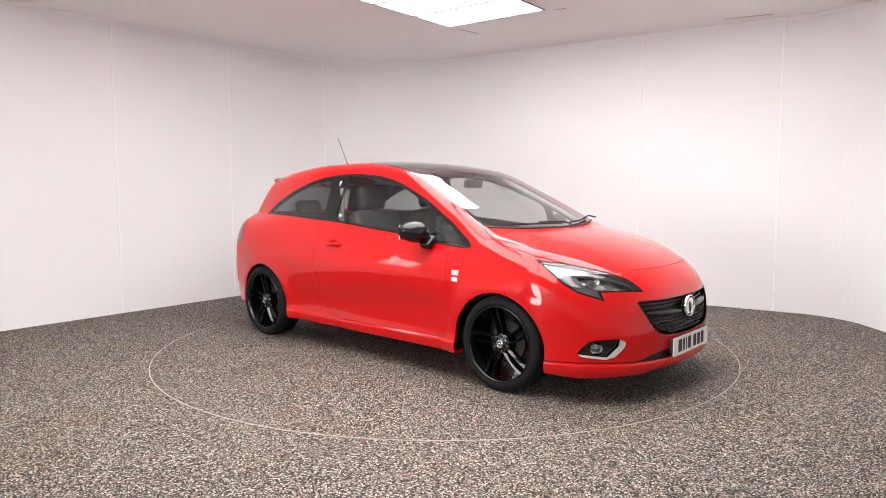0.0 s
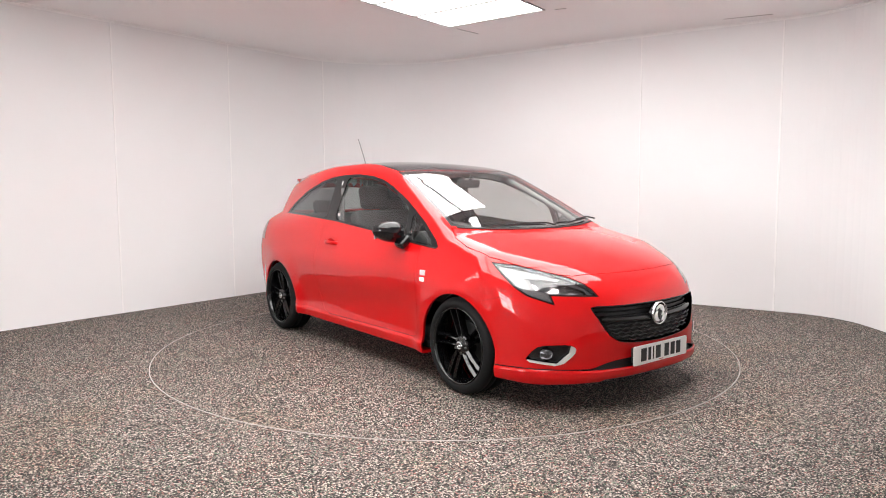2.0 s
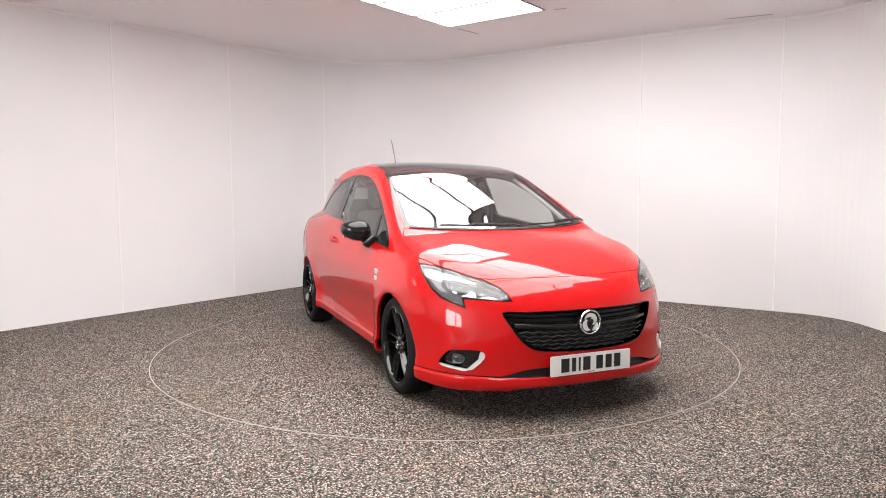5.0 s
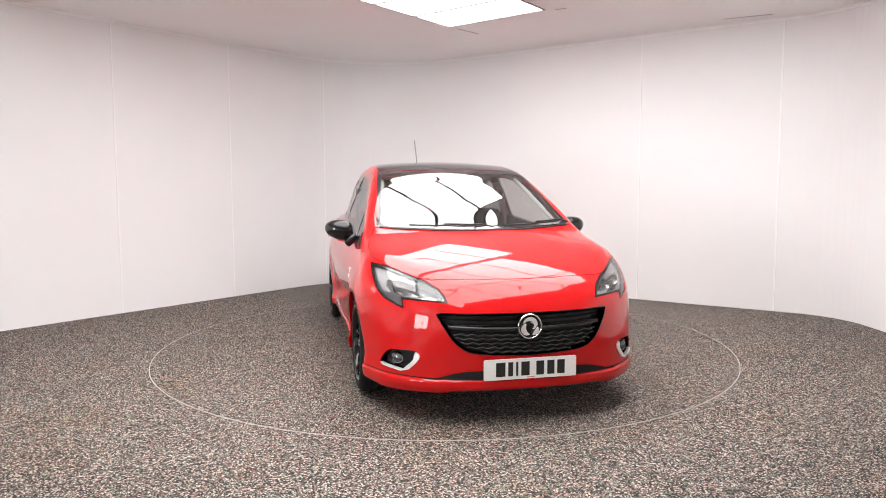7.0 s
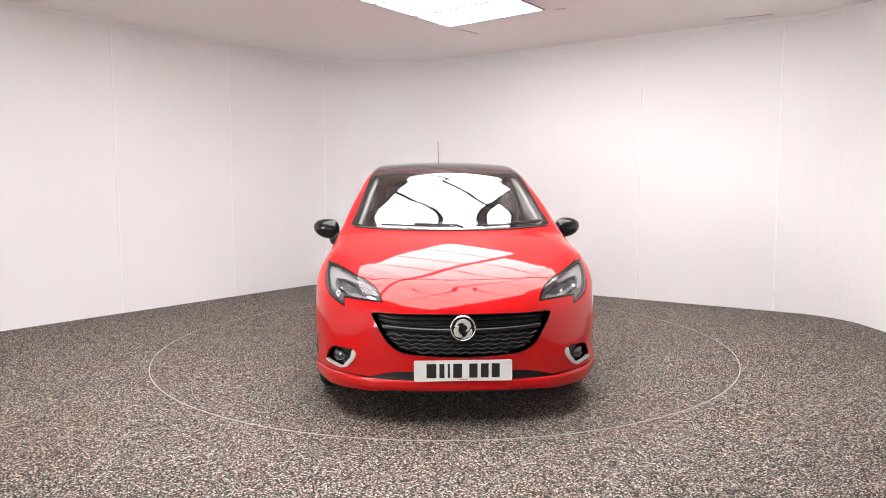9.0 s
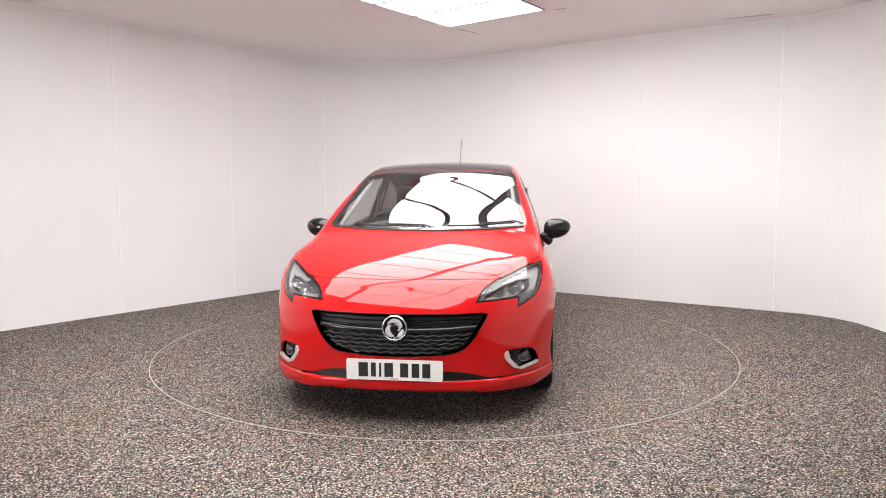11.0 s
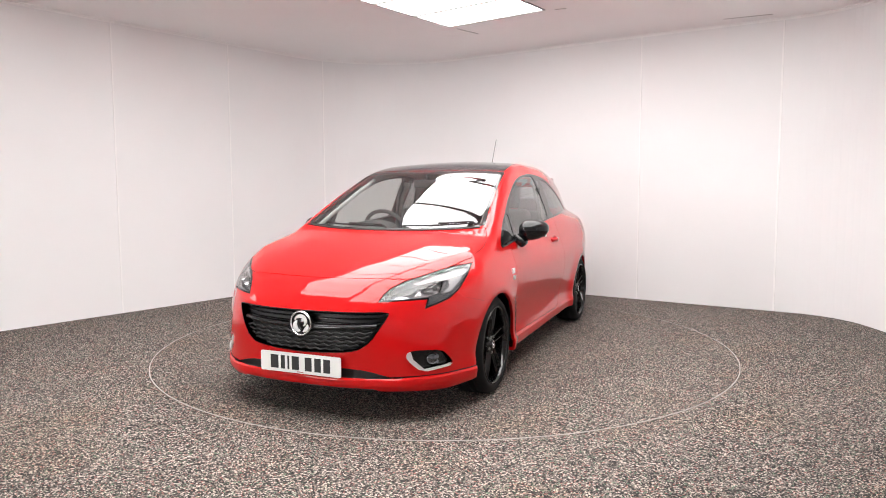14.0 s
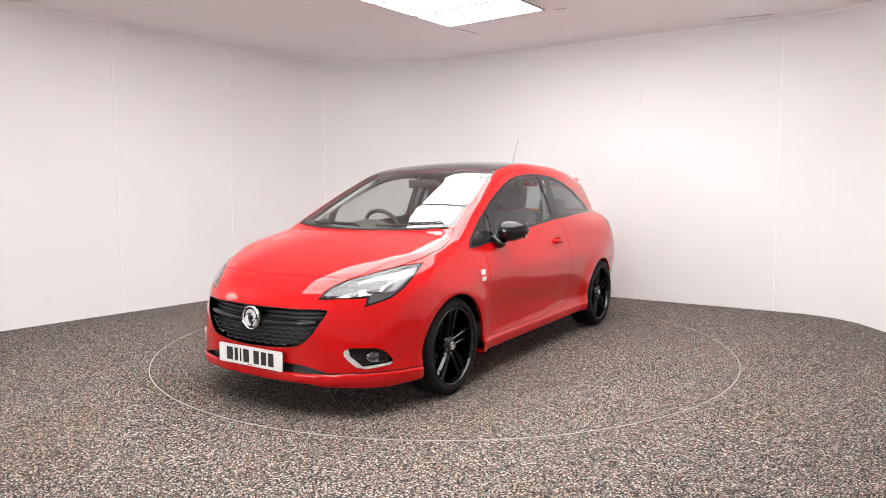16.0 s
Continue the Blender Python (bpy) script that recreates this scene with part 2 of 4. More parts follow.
def ring_at_angle(a):
    """The plan's point seen from the turntable's centre in direction a."""
    d = Vector((math.cos(a), math.sin(a)))
    best = None
    for p, q in zip(RING, RING[1:]):
        e = q - p
        den = d.x * e.y - d.y * e.x
        if abs(den) < 1e-9:
            continue
        t = (p.x * e.y - p.y * e.x) / den
        u = (p.x * d.y - p.y * d.x) / den
        if t > 0 and -1e-6 <= u <= 1 + 1e-6 and (best is None or t > best):
            best = t
    return d * (best + 0.02)


def build_floor():
    n = 180
    outer = [ring_at_angle(2 * math.pi * k / n) for k in range(n)]
    bm = flat_ring_plate("floor", -0.05, 0.0, outer, circle(R_TABLE + 0.004, n))
    tagged(part("floor", bm, M_FLOOR, None), "grey speckled rubber granule floor", "floor", kind="structure")
    bm = flat_ring_plate("ceiling", CEIL, CEIL + 0.05, outer)
    tagged(part("ceiling", bm, M_CEIL, None), "matt white painted flat ceiling", "ceiling", kind="structure")


def build_turntable():
    table = new("turntable")
    tagged(table, "round speckled turntable flush in the floor, thin pale rim", "turntable")
    part("deck", flat_ring_plate("deck", -0.04, 0.0, circle(R_TABLE - 0.0045, 180)), M_TABLE, table)
    part("rim", flat_ring_plate("rim", -0.04, 0.002, circle(R_TABLE + 0.0012, 180), circle(R_TABLE - 0.0035, 180)), M_RIMLINE, table, "thin pale painted rim")
    return table


def build_lamp(corner, width, run, count):
    """A run of light boxes flush in the ceiling: corner, width along E2, length of one box along -E1."""
    for k in range(count):
        lamp = new("ceiling_light")
        tagged(lamp, "large square lit diffuser panel recessed in the white ceiling", "ceiling light", "ceiling light panels")
        c = Vector((*corner, CEIL - 0.002)) - E1 * (run * (k + 0.5)) + E2 * (width / 2)
        m = Matrix.Translation(c) @ Matrix.Rotation(A1, 4, "Z")
        h, w = run / 2, width / 2
        bm = slab(bmesh.new(), (-h + 0.017, -w + 0.017, -0.004), (h - 0.017, w - 0.017, 0.0), m)
        part("diffuser", bm, M_GLOW, lamp, "glowing white diffuser")
        bm = bmesh.new()
        for lo, hi in (((-h, -w, -0.008), (h, -w + 0.017, 0)), ((-h, w - 0.017, -0.008), (h, w, 0)), ((-h, -w + 0.017, -0.008), (-h + 0.017, w - 0.017, 0)), ((h - 0.017, -w + 0.017, -0.008), (h, w - 0.017, 0))):
            slab(bm, lo, hi, m)
        part("frame", bm, M_LAMPFRAME, lamp)


def wall_frame(x, y):
    """A pose on the wall nearest to a place: x along the wall, y into the room, z up."""
    s = nearest_mark(x, y)
    p, q = along(RING, RING_D, s), along(RING, RING_D, s + 0.02)
    t = (q - p).normalized()
    inn = Vector((t.y, -t.x))
    return Matrix(((t.x, inn.x, 0, p.x), (t.y, inn.y, 0, p.y), (0, 0, 1, 0), (0, 0, 0, 1)))


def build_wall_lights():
    """Three unseen level light bars high on the long wall, placed for the door panels' reflections."""
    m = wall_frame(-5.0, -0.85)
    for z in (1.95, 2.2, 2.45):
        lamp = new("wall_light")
        tagged(lamp, "long white tube light level on the wall, unseen, placed for the door's reflections", "wall light", "wall lights")
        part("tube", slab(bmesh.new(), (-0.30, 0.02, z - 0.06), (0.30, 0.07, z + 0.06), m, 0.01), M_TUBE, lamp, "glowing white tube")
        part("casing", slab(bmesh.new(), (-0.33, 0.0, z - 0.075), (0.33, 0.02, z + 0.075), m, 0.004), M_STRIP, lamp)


def build_unseen_door():
    """Unseen wide glazed door at the room's far end, added for reflections and fill."""
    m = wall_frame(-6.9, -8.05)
    door = new("fill_door")
    tagged(door, "wide white glazed door, unseen, added for reflections and side fill", "door", kind="structure")
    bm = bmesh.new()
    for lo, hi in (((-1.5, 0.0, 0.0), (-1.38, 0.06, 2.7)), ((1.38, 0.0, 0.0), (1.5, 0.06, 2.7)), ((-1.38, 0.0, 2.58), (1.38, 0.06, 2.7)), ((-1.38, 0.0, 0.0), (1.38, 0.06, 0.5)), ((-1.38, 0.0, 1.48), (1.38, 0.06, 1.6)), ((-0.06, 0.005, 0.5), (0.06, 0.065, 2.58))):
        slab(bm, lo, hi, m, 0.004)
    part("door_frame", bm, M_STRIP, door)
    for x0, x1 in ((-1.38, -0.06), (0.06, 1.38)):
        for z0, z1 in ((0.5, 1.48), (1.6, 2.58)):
            part("pane", slab(bmesh.new(), (x0, 0.005, z0), (x1, 0.02, z1), m), M_FILLPANE, door, "glowing pane added for reflections and side fill")


def build_ceiling_marks():
    for p, q in (((0.15, 1.80), (0.38, 2.04)), ((2.80, 1.42), (3.20, 1.22)), ((1.05, 1.02), (1.15, 0.98))):
        a, b = Vector((*p, CEIL - 0.001)), Vector((*q, CEIL - 0.001))
        t = (b - a).normalized()
        m = Matrix.Translation(a) @ Matrix.Rotation(math.atan2(t.y, t.x), 4, "Z")
        bm = slab(bmesh.new(), (0, -0.004, -0.002), ((b - a).length, 0.004, 0.001), m)
        tagged(part("trim", bm, M_LINE, None), "short dark open joint in the ceiling", "joint", kind="structure")


build_walls()
build_floor()
turntable = build_turntable()
build_lamp((0.066, 1.70), 1.13, 0.57, 8)
build_lamp((0.764, 0.655), 1.13, 0.57, 8)
build_lamp((1.665, -0.045), 1.13, 0.57, 8)
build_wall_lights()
build_unseen_door()
build_ceiling_marks()


# ---- the car's skin ----
def curve(points):
    """A smooth line through (u, v) points, that does not overshoot."""
    u, v = np.array(points, float).T
    h = np.diff(u)
    d = np.diff(v) / h
    m = np.zeros_like(u)
    m[0], m[-1] = d[0], d[-1]
    for i in range(1, len(u) - 1):
        if d[i - 1] * d[i] > 0:
            w1, w2 = 2 * h[i] + h[i - 1], h[i] + 2 * h[i - 1]
            m[i] = (w1 + w2) / (w1 / d[i - 1] + w2 / d[i])

    def f(x):
        x = np.asarray(x, float)
        i = np.clip(np.searchsorted(u, x) - 1, 0, len(u) - 2)
        t = (x - u[i]) / h[i]
        c = v[i] * (1 + 2 * t) * (1 - t) ** 2 + h[i] * m[i] * t * (1 - t) ** 2 + v[i + 1] * t * t * (3 - 2 * t) + h[i] * m[i + 1] * t * t * (t - 1)
        c = np.where(x < u[0], v[0] + m[0] * (x - u[0]), c)
        return np.where(x > u[-1], v[-1] + m[-1] * (x - u[-1]), c)
    return f


TOP = curve([(-1.78, 1.325), (-1.62, 1.375), (-1.4, 1.425), (-1.15, 1.463), (-0.8, 1.489), (-0.4, 1.494), (-0.05, 1.472), (0.2, 1.432),
             (0.34, 1.394), (0.5, 1.325), (0.8, 1.185), (1.1, 1.037), (1.17, 1.0045), (1.195, 0.9935), (1.215, 0.988), (1.27, 0.976), (1.5, 0.925), (1.75, 0.850), (1.92, 0.778), (2.02, 0.722), (2.10, 0.65), (2.16, 0.56)])
NOSE = curve([(0.10, 2.03), (0.16, 2.085), (0.22, 2.118), (0.30, 2.117), (0.40, 2.122), (0.52, 2.119), (0.60, 2.107), (0.68, 2.08), (0.76, 2.02), (0.85, 1.90)])
TAIL = curve([(0.2, -1.88), (0.35, -1.945), (0.5, -1.955), (0.7, -1.94), (0.9, -1.905), (1.0, -1.85), (1.15, -1.76), (1.3, -1.68), (1.36, -1.74), (1.45, -1.74)])
SIDE = curve([(0.12, 0.785), (0.20, 0.822), (0.26, 0.828), (0.32, 0.822), (0.45, 0.838), (0.60, 0.854), (0.72, 0.858), (0.82, 0.846), (0.90, 0.822), (0.97, 0.79)])
GLASSY = curve([(0.70, 0.862), (0.90, 0.790), (1.0, 0.753), (1.15, 0.70), (1.36, 0.618), (1.50, 0.56)])
UNDER = curve([(-1.95, 0.27), (-1.6, 0.24), (-0.9, 0.20), (0.0, 0.195), (0.9, 0.19), (1.5, 0.182), (1.8, 0.164), (2.1, 0.180)])


def smax(a, b, k):
    h = np.clip(0.5 + 0.5 * (a - b) / k, 0, 1)
    return b + (a - b) * h + k * h * (1 - h)


def field(x, y, z):
    """Below zero inside the car's body."""
    y = np.abs(y)
    bow = np.interp(x, [-0.6, 0.2, 1.0, 2.1], [0.0, 0.13, 0.165, 0.145])
    crown = np.interp(x, [-1.8, -0.5, 0.3, 1.2, 1.9], [0.16, 0.10, 0.05, 0.04, 0.02])
    xe = x + bow * y * y
    slope = np.interp(xe, [0.1, 0.4, 1.1, 1.3, 1.8, 2.1], [0.96, 0.90, 0.90, 0.97, 0.93, 0.75])
    nose_line = 1.995 - 6.5 * np.clip(y - 0.36, 0, 0.2) ** 2
    bulge = 0.006 * (0.5 - 0.5 * np.tanh((y - 0.50 + 0.06 * (xe - 1.2)) / 0.07)) * (0.5 - 0.5 * np.tanh((xe - nose_line) / 0.016)) * np.clip((xe - 1.15) / 0.12, 0, 1)
    top = (z - TOP(xe) + crown * y * y - bulge) * slope
    front = (x - NOSE(z) + 0.20 * y ** 2 + 0.62 * y ** 4) * 0.92
    back = TAIL(z) + 0.13 * y ** 2 + 0.15 * y ** 6 - x
    taper = 0.10 * np.clip(x - 1.15, 0, 1) ** 2 + 0.10 * np.clip(-x - 1.0, 0, 1) ** 2
    low = 0.016 + 0.014 * np.clip((0.62 - z) / 0.30, 0, 1)
    arch = low * (np.exp(-((np.hypot(x - 1.255, z - 0.29) - 0.36) / 0.085) ** 2) + np.exp(-((np.hypot(x + 1.285, z - 0.29) - 0.36) / 0.085) ** 2))
    scoop = -0.014 * np.exp(-((z - 0.40 - 0.05 * (x + 0.6)) / 0.09) ** 2) * np.clip((x + 0.9) / 0.4, 0, 1) * np.clip((0.9 - x) / 0.3, 0, 1)
    lip = 0.5 - 0.5 * np.tanh((z - 0.249) / 0.005)
    skirt = (0.5 - 0.5 * np.tanh((z - 0.268) / 0.006)) * np.clip((0.93 - x) / 0.02, 0, 1) * np.clip((x + 0.93) / 0.02, 0, 1)
    front = front + 0.10 * np.clip(z - 0.34, 0, 0.4) * np.clip((y - 0.35) / 0.3, 0, 1)
    front = front - (0.010 + 0.007 * np.clip((y - 0.38) / 0.1, 0, 1)) * lip
    side = y - SIDE(z) + taper - arch - scoop - 0.010 * lip * np.clip((x - 1.5) / 0.05, 0, 1) - 0.010 * skirt
    tap2 = 0.085 * np.clip(-x - 0.45, 0, 2) ** 2 + 0.04 * np.clip(x - 0.5, 0, 2) ** 2
    tap2 = tap2 * np.clip((z - 0.90) / 0.15, 0, 1) ** 2
    cabin = (y - GLASSY(z) + tap2) * 0.93
    f = smax(side, cabin, 0.02)
    f = smax(f, top, np.interp(x, [-1.5, 0.0, 0.9, 1.3, 2.0], [0.10, 0.055, 0.045, 0.10, 0.12]))
    f = smax(f, front, 0.07)
    f = smax(f, back, 0.06)
    return smax(f, UNDER(x) - z, 0.014)


def skin_grid():
    """Points of the half skin y >= 0: rays from a spine in the car find the surface."""
    th = np.radians(np.concatenate([np.arange(-90, -30, 2.5), np.arange(-30, -18, 0.5), np.arange(-18, 12, 1.25), np.arange(12, 90.1, 1.5)]))
    th[-1] = math.pi / 2
    spine = [(1.30, a) for a in np.radians(np.linspace(90, 1.8, 50))]
    spine += [(x, 0.0) for x in np.arange(1.30, -1.2001, -0.025)]
    spine += [(-1.20, -a) for a in np.radians(np.linspace(3, 90, 30))]
    ox = np.array([s[0] for s in spine])[:, None] + 0 * th
    oz = 0 * ox + 0.60
    turn = np.array([s[1] for s in spine])[:, None]
    dx, dy, dz = np.sin(turn) * np.cos(th), np.cos(turn) * np.cos(th), 0 * turn + np.sin(th)
    lo, hi = np.zeros_like(ox), np.full_like(ox, 1.6)
    for _ in range(40):
        mid = (lo + hi) / 2
        inside = field(ox + dx * mid, dy * mid, oz + dz * mid) < 0
        lo, hi = np.where(inside, mid, lo), np.where(inside, hi, mid)
    g = np.stack([ox + dx * lo, np.maximum(dy * lo, 0), oz + dz * lo], -1)
    g[np.abs(g[..., 1]) < 1e-5, 1] = 0.0
    return g


def normals(p):
    e = 2e-3
    x, y, z = p.T
    y = np.maximum(y, 1e-6)
    g = np.stack([field(x + e, y, z) - field(x - e, y, z), field(x, y + e, z) - field(x, y - e, z), field(x, y, z + e) - field(x, y, z - e)], -1)
    g[:, 1] = np.where(p[:, 1] < 1e-4, 0, g[:, 1])
    return g / np.maximum(1e-9, np.linalg.norm(g, axis=1))[:, None]


def skin_faces():
    g = skin_grid()
    out = []
    n, m = g.shape[:2]
    pts = [[tuple(np.round(q, 6)) for q in row] for row in g]
    for i in range(n - 1):
        for j in range(m - 1):
            a, b, c, d = pts[i][j], pts[i + 1][j], pts[i + 1][j + 1], pts[i][j + 1]
            for tri in ((a, b, c), (a, c, d)):
                if len(set(tri)) == 3:
                    out.append(tri)
    return out


def build_part_mesh(name, polys, material, parent, label="", mirror=False, both=False, push=0.0, rim=0.0, rim_material=None):
    """Polygons of the half skin as one part; mirror: on the right side; both: the two halves together; push: moved along the
    normal; rim: walls round its edge, that deep."""
    index, pts, faces = {}, [], []
    for f in polys:
        ids = []
        for q in f:
            key = (round(q[0], 5), round(q[1], 5), round(q[2], 5))
            if key not in index:
                index[key] = len(pts)
                pts.append(key)
            if not ids or ids[-1] != index[key]:
                ids.append(index[key])
        if len(ids) > 1 and ids[0] == ids[-1]:
            ids.pop()
        if len(set(ids)) >= 3:
            faces.append(ids)
    p = np.array(pts)
    nrm = normals(p)
    base = p
    p = p + nrm * push
    walls = 0
    if rim:
        seen = {}
        for f in faces:
            for i, j in zip(f, f[1:] + f[:1]):
                seen[(i, j)] = 1
        edge = [(i, j) for i, j in seen if (j, i) not in seen and not (both and abs(pts[i][1]) < 1e-4 and abs(pts[j][1]) < 1e-4)]
        more, mn, k = [], [], len(p)
        for i, j in edge:
            t = base[j] - base[i]
            w = np.cross(t, nrm[i])
            w = w / max(1e-9, np.linalg.norm(w))
            more += [p[i], p[j], p[j] - nrm[j] * rim, p[i] - nrm[i] * rim]
            mn += [w * (1 if rim > 0 else -1)] * 4
            faces.append([k, k + 3, k + 2, k + 1] if rim > 0 else [k, k + 1, k + 2, k + 3])
            k += 4
        walls = len(edge)
        p, nrm = np.concatenate([p, np.array(more)]), np.concatenate([nrm, np.array(mn)])
    flip = p * [1, -1, 1], nrm * [1, -1, 1]
    fl = [f[::-1] for f in faces]
    if both:
        k = len(p)
        ids = [i if abs(p[i][1]) < 1e-4 and i < len(pts) else i + k for i in range(k)]
        fl = [[ids[i] for i in f] for f in fl]
        p, nrm, faces = np.concatenate([p, flip[0]]), np.concatenate([nrm, flip[1]]), faces + fl
    elif mirror:
        p, nrm, faces = flip[0], flip[1], fl
    me = bpy.data.meshes.new(name)
    me.from_pydata([tuple(q) for q in p], [], faces)
    me.update()
    me.polygons.foreach_set("use_smooth", [True] * len(me.polygons))
    me.normals_split_custom_set_from_vertices([tuple(q) for q in nrm])
    me.materials.append(material)
    ob = new(name, me)
    ob.parent = parent
    return tagged(ob, label)


def both_sides(name, polys, material, parent, label="", **more):
    return [build_part_mesh(name, polys, material, parent, label, mirror=r, **more) for r in (False, True)]


# ---- cutting the skin ----
def side_view(q):
    return q[0], q[2]


def front_view(q):
    return q[1], q[2]


def top_view(q):
    return q[0], q[1]


def slant_view(degrees):
    c, s = math.cos(radians(degrees)), math.sin(radians(degrees))
    return lambda q: (q[1] * c - q[0] * s, q[2])


def grown(outline, d):
    """The outline moved outward by d."""
    n = len(outline)
    area = sum(outline[i][0] * outline[(i + 1) % n][1] - outline[i][1] * outline[(i + 1) % n][0] for i in range(n))
    s = 1 if area > 0 else -1
    out = []
    for i in range(n):
        a, b, c = (Vector(outline[(i + k) % n][:2]) for k in (-1, 0, 1))
        u, v = (b - a).normalized(), (c - b).normalized()
        nu, nv = Vector((u.y, -u.x)) * s, Vector((v.y, -v.x)) * s
        h = nu + nv
        h = h / max(0.35, h.dot(h) / 2)
        out.append(tuple(b + h * d))
    return out


def rounded(outline, times=2):
    """Softens an outline's corners and bends."""
    for _ in range(times):
        out = []
        n = len(outline)
        for i in range(n):
            a, b = Vector(outline[i]), Vector(outline[(i + 1) % n])
            cut = min(0.25, 0.03 / max(1e-6, (b - a).length))
            out += [tuple(a.lerp(b, cut)), tuple(b.lerp(a, cut))]
        outline = out
    return outline


def split(poly, values):
    """A polygon cut where the values change sign: the part above zero, and the part below."""
    up, down = [], []
    n = len(poly)
    for i in range(n):
        a, b, va, vb = poly[i], poly[(i + 1) % n], values[i], values[(i + 1) % n]
        if va >= 0:
            up.append(a)
        if va <= 0:
            down.append(a)
        if va * vb < 0:
            if a < b:
                t = va / (va - vb)
                q = tuple(a[k] + (b[k] - a[k]) * t for k in range(3))
            else:
                t = vb / (vb - va)
                q = tuple(b[k] + (a[k] - b[k]) * t for k in range(3))
            up.append(q)
            down.append(q)
    return up, down


def cut(polys, outline, view, keep=lambda q: True):
    """The polygons within an outline, in a view of the car, and the rest."""
    from mathutils.geometry import tessellate_polygon
    pts = [Vector((a, b, 0)) for a, b in outline]
    u0, u1 = min(q.x for q in pts), max(q.x for q in pts)
    v0, v1 = min(q.y for q in pts), max(q.y for q in pts)
    pool, rest, got = [], [], []
    for f in polys:
        w = [view(q) for q in f]
        if max(q[0] for q in w) < u0 or min(q[0] for q in w) > u1 or max(q[1] for q in w) < v0 or min(q[1] for q in w) > v1 or not keep(f[0]):
            rest.append(f)
        else:
            pool.append(f)
    for tri in tessellate_polygon([pts]):
        a, b, c = (pts[i] if isinstance(i, int) else i for i in tri)
        if (b - a).cross(c - a).z < 0:
            b, c = c, b
        lo = (min(a.x, b.x, c.x), min(a.y, b.y, c.y))
        hi = (max(a.x, b.x, c.x), max(a.y, b.y, c.y))
        left = []
        for f in pool:
            w = [view(q) for q in f]
            if max(q[0] for q in w) <= lo[0] or min(q[0] for q in w) >= hi[0] or max(q[1] for q in w) <= lo[1] or min(q[1] for q in w) >= hi[1]:
                left.append(f)
                continue
            cur, outs = f, []
            for p, q in ((a, b), (b, c), (c, a)):
                vals = [round((q.x - p.x) * (view(r)[1] - p.y) - (q.y - p.y) * (view(r)[0] - p.x), 9) for r in cur]
                if all(v <= 0 for v in vals):
                    cur = None
                    break
                if any(v < 0 for v in vals):
                    cur, out = split(cur, vals)
                    if len(out) >= 3:
                        outs.append(out)
                    if len(cur) < 3:
                        cur = None
                        break
            if cur is None:
                left.append(f)
            else:
                got.append(cur)
                left += outs
        pool = left
    return got, rest + pool


def at_skin(view_point, axis):
    """The skin's point on a line along an axis: x from the front, y from the side, z from above."""
    p = list(view_point)
    k = "xyz".index(axis)
    lo, hi = {"x": 1.0, "y": 0.3, "z": 0.6}[axis], {"x": 2.4, "y": 1.1, "z": 1.7}[axis]
    for _ in range(40):
        mid = (lo + hi) / 2
        p[k] = mid
        if field(*[np.array([c]) for c in p])[0] < 0:
            lo = mid
        else:
            hi = mid
    p[k] = lo
    return Vector(p)


DLO = [(-1.50, 1.046), (-1.0, 1.036), (-0.43, 1.010), (0.28, 0.951), (0.70, 0.903), (0.985, 0.882), (1.005, 0.898), (0.97, 0.935), (0.79, 1.048), (0.53, 1.185),
       (0.28, 1.284), (0.12, 1.335), (-0.05, 1.366), (-0.27, 1.384), (-0.48, 1.382), (-0.70, 1.362), (-0.85, 1.332), (-1.12, 1.25), (-1.35, 1.145)]
DOOR_GLASS = [(-0.425, 1.025), (0.28, 0.968), (0.60, 0.930), (0.575, 1.135), (0.27, 1.268), (0.11, 1.318), (-0.06, 1.350), (-0.27, 1.367), (-0.42, 1.366)]
FRONT_PANE = [(0.655, 0.926), (0.955, 0.900), (0.77, 1.035), (0.63, 1.108)]
REAR_PANE = [(-1.43, 1.062), (-1.0, 1.052), (-0.565, 1.032), (-0.60, 1.352), (-0.84, 1.315), (-1.10, 1.235), (-1.32, 1.135)]
DOOR = [(0.815, 0.91), (0.828, 0.76), (0.838, 0.58), (0.842, 0.33), (0.81, 0.282), (-0.40, 0.272), (-0.49, 0.30), (-0.55, 0.40), (-0.572, 0.60), (-0.578, 0.84), (-0.572, 1.03), (0.1, 1.03)]
GRILLE = [(-0.10, 0.602), (0.21, 0.603), (0.33, 0.604), (0.485, 0.607), (0.478, 0.58), (0.405, 0.457), (0.345, 0.411), (0.29, 0.397), (0.15, 0.386), (0.0, 0.381), (-0.10, 0.381)]
INTAKE = [(-0.01, 0.303), (0.262, 0.302), (0.35, 0.297), (0.41, 0.286), (0.50, 0.2585), (0.56, 0.2555), (0.56, 0.2515), (-0.01, 0.2515)]
LAMP = [(1.473, 0.752, 0.838), (1.60, 0.715, 0.829), (1.70, 0.66, 0.812), (1.80, 0.59, 0.785), (1.87, 0.52, 0.762), (1.94, 0.465, 0.728), (1.985, 0.445, 0.698), (2.018, 0.430, 0.662),
        (1.965, 0.555, 0.667), (1.88, 0.668, 0.668), (1.902, 0.662, 0.620), (1.86, 0.70, 0.636), (1.775, 0.752, 0.665), (1.69, 0.775, 0.712), (1.575, 0.772, 0.783)]
DRL = [(1.53, 0.745, 0.822), (1.62, 0.70, 0.818), (1.75, 0.625, 0.792), (1.84, 0.555, 0.762), (1.83, 0.57, 0.752), (1.75, 0.64, 0.768), (1.68, 0.70, 0.768), (1.70, 0.715, 0.735), (1.76, 0.705, 0.700), (1.72, 0.74, 0.705), (1.63, 0.755, 0.76)]
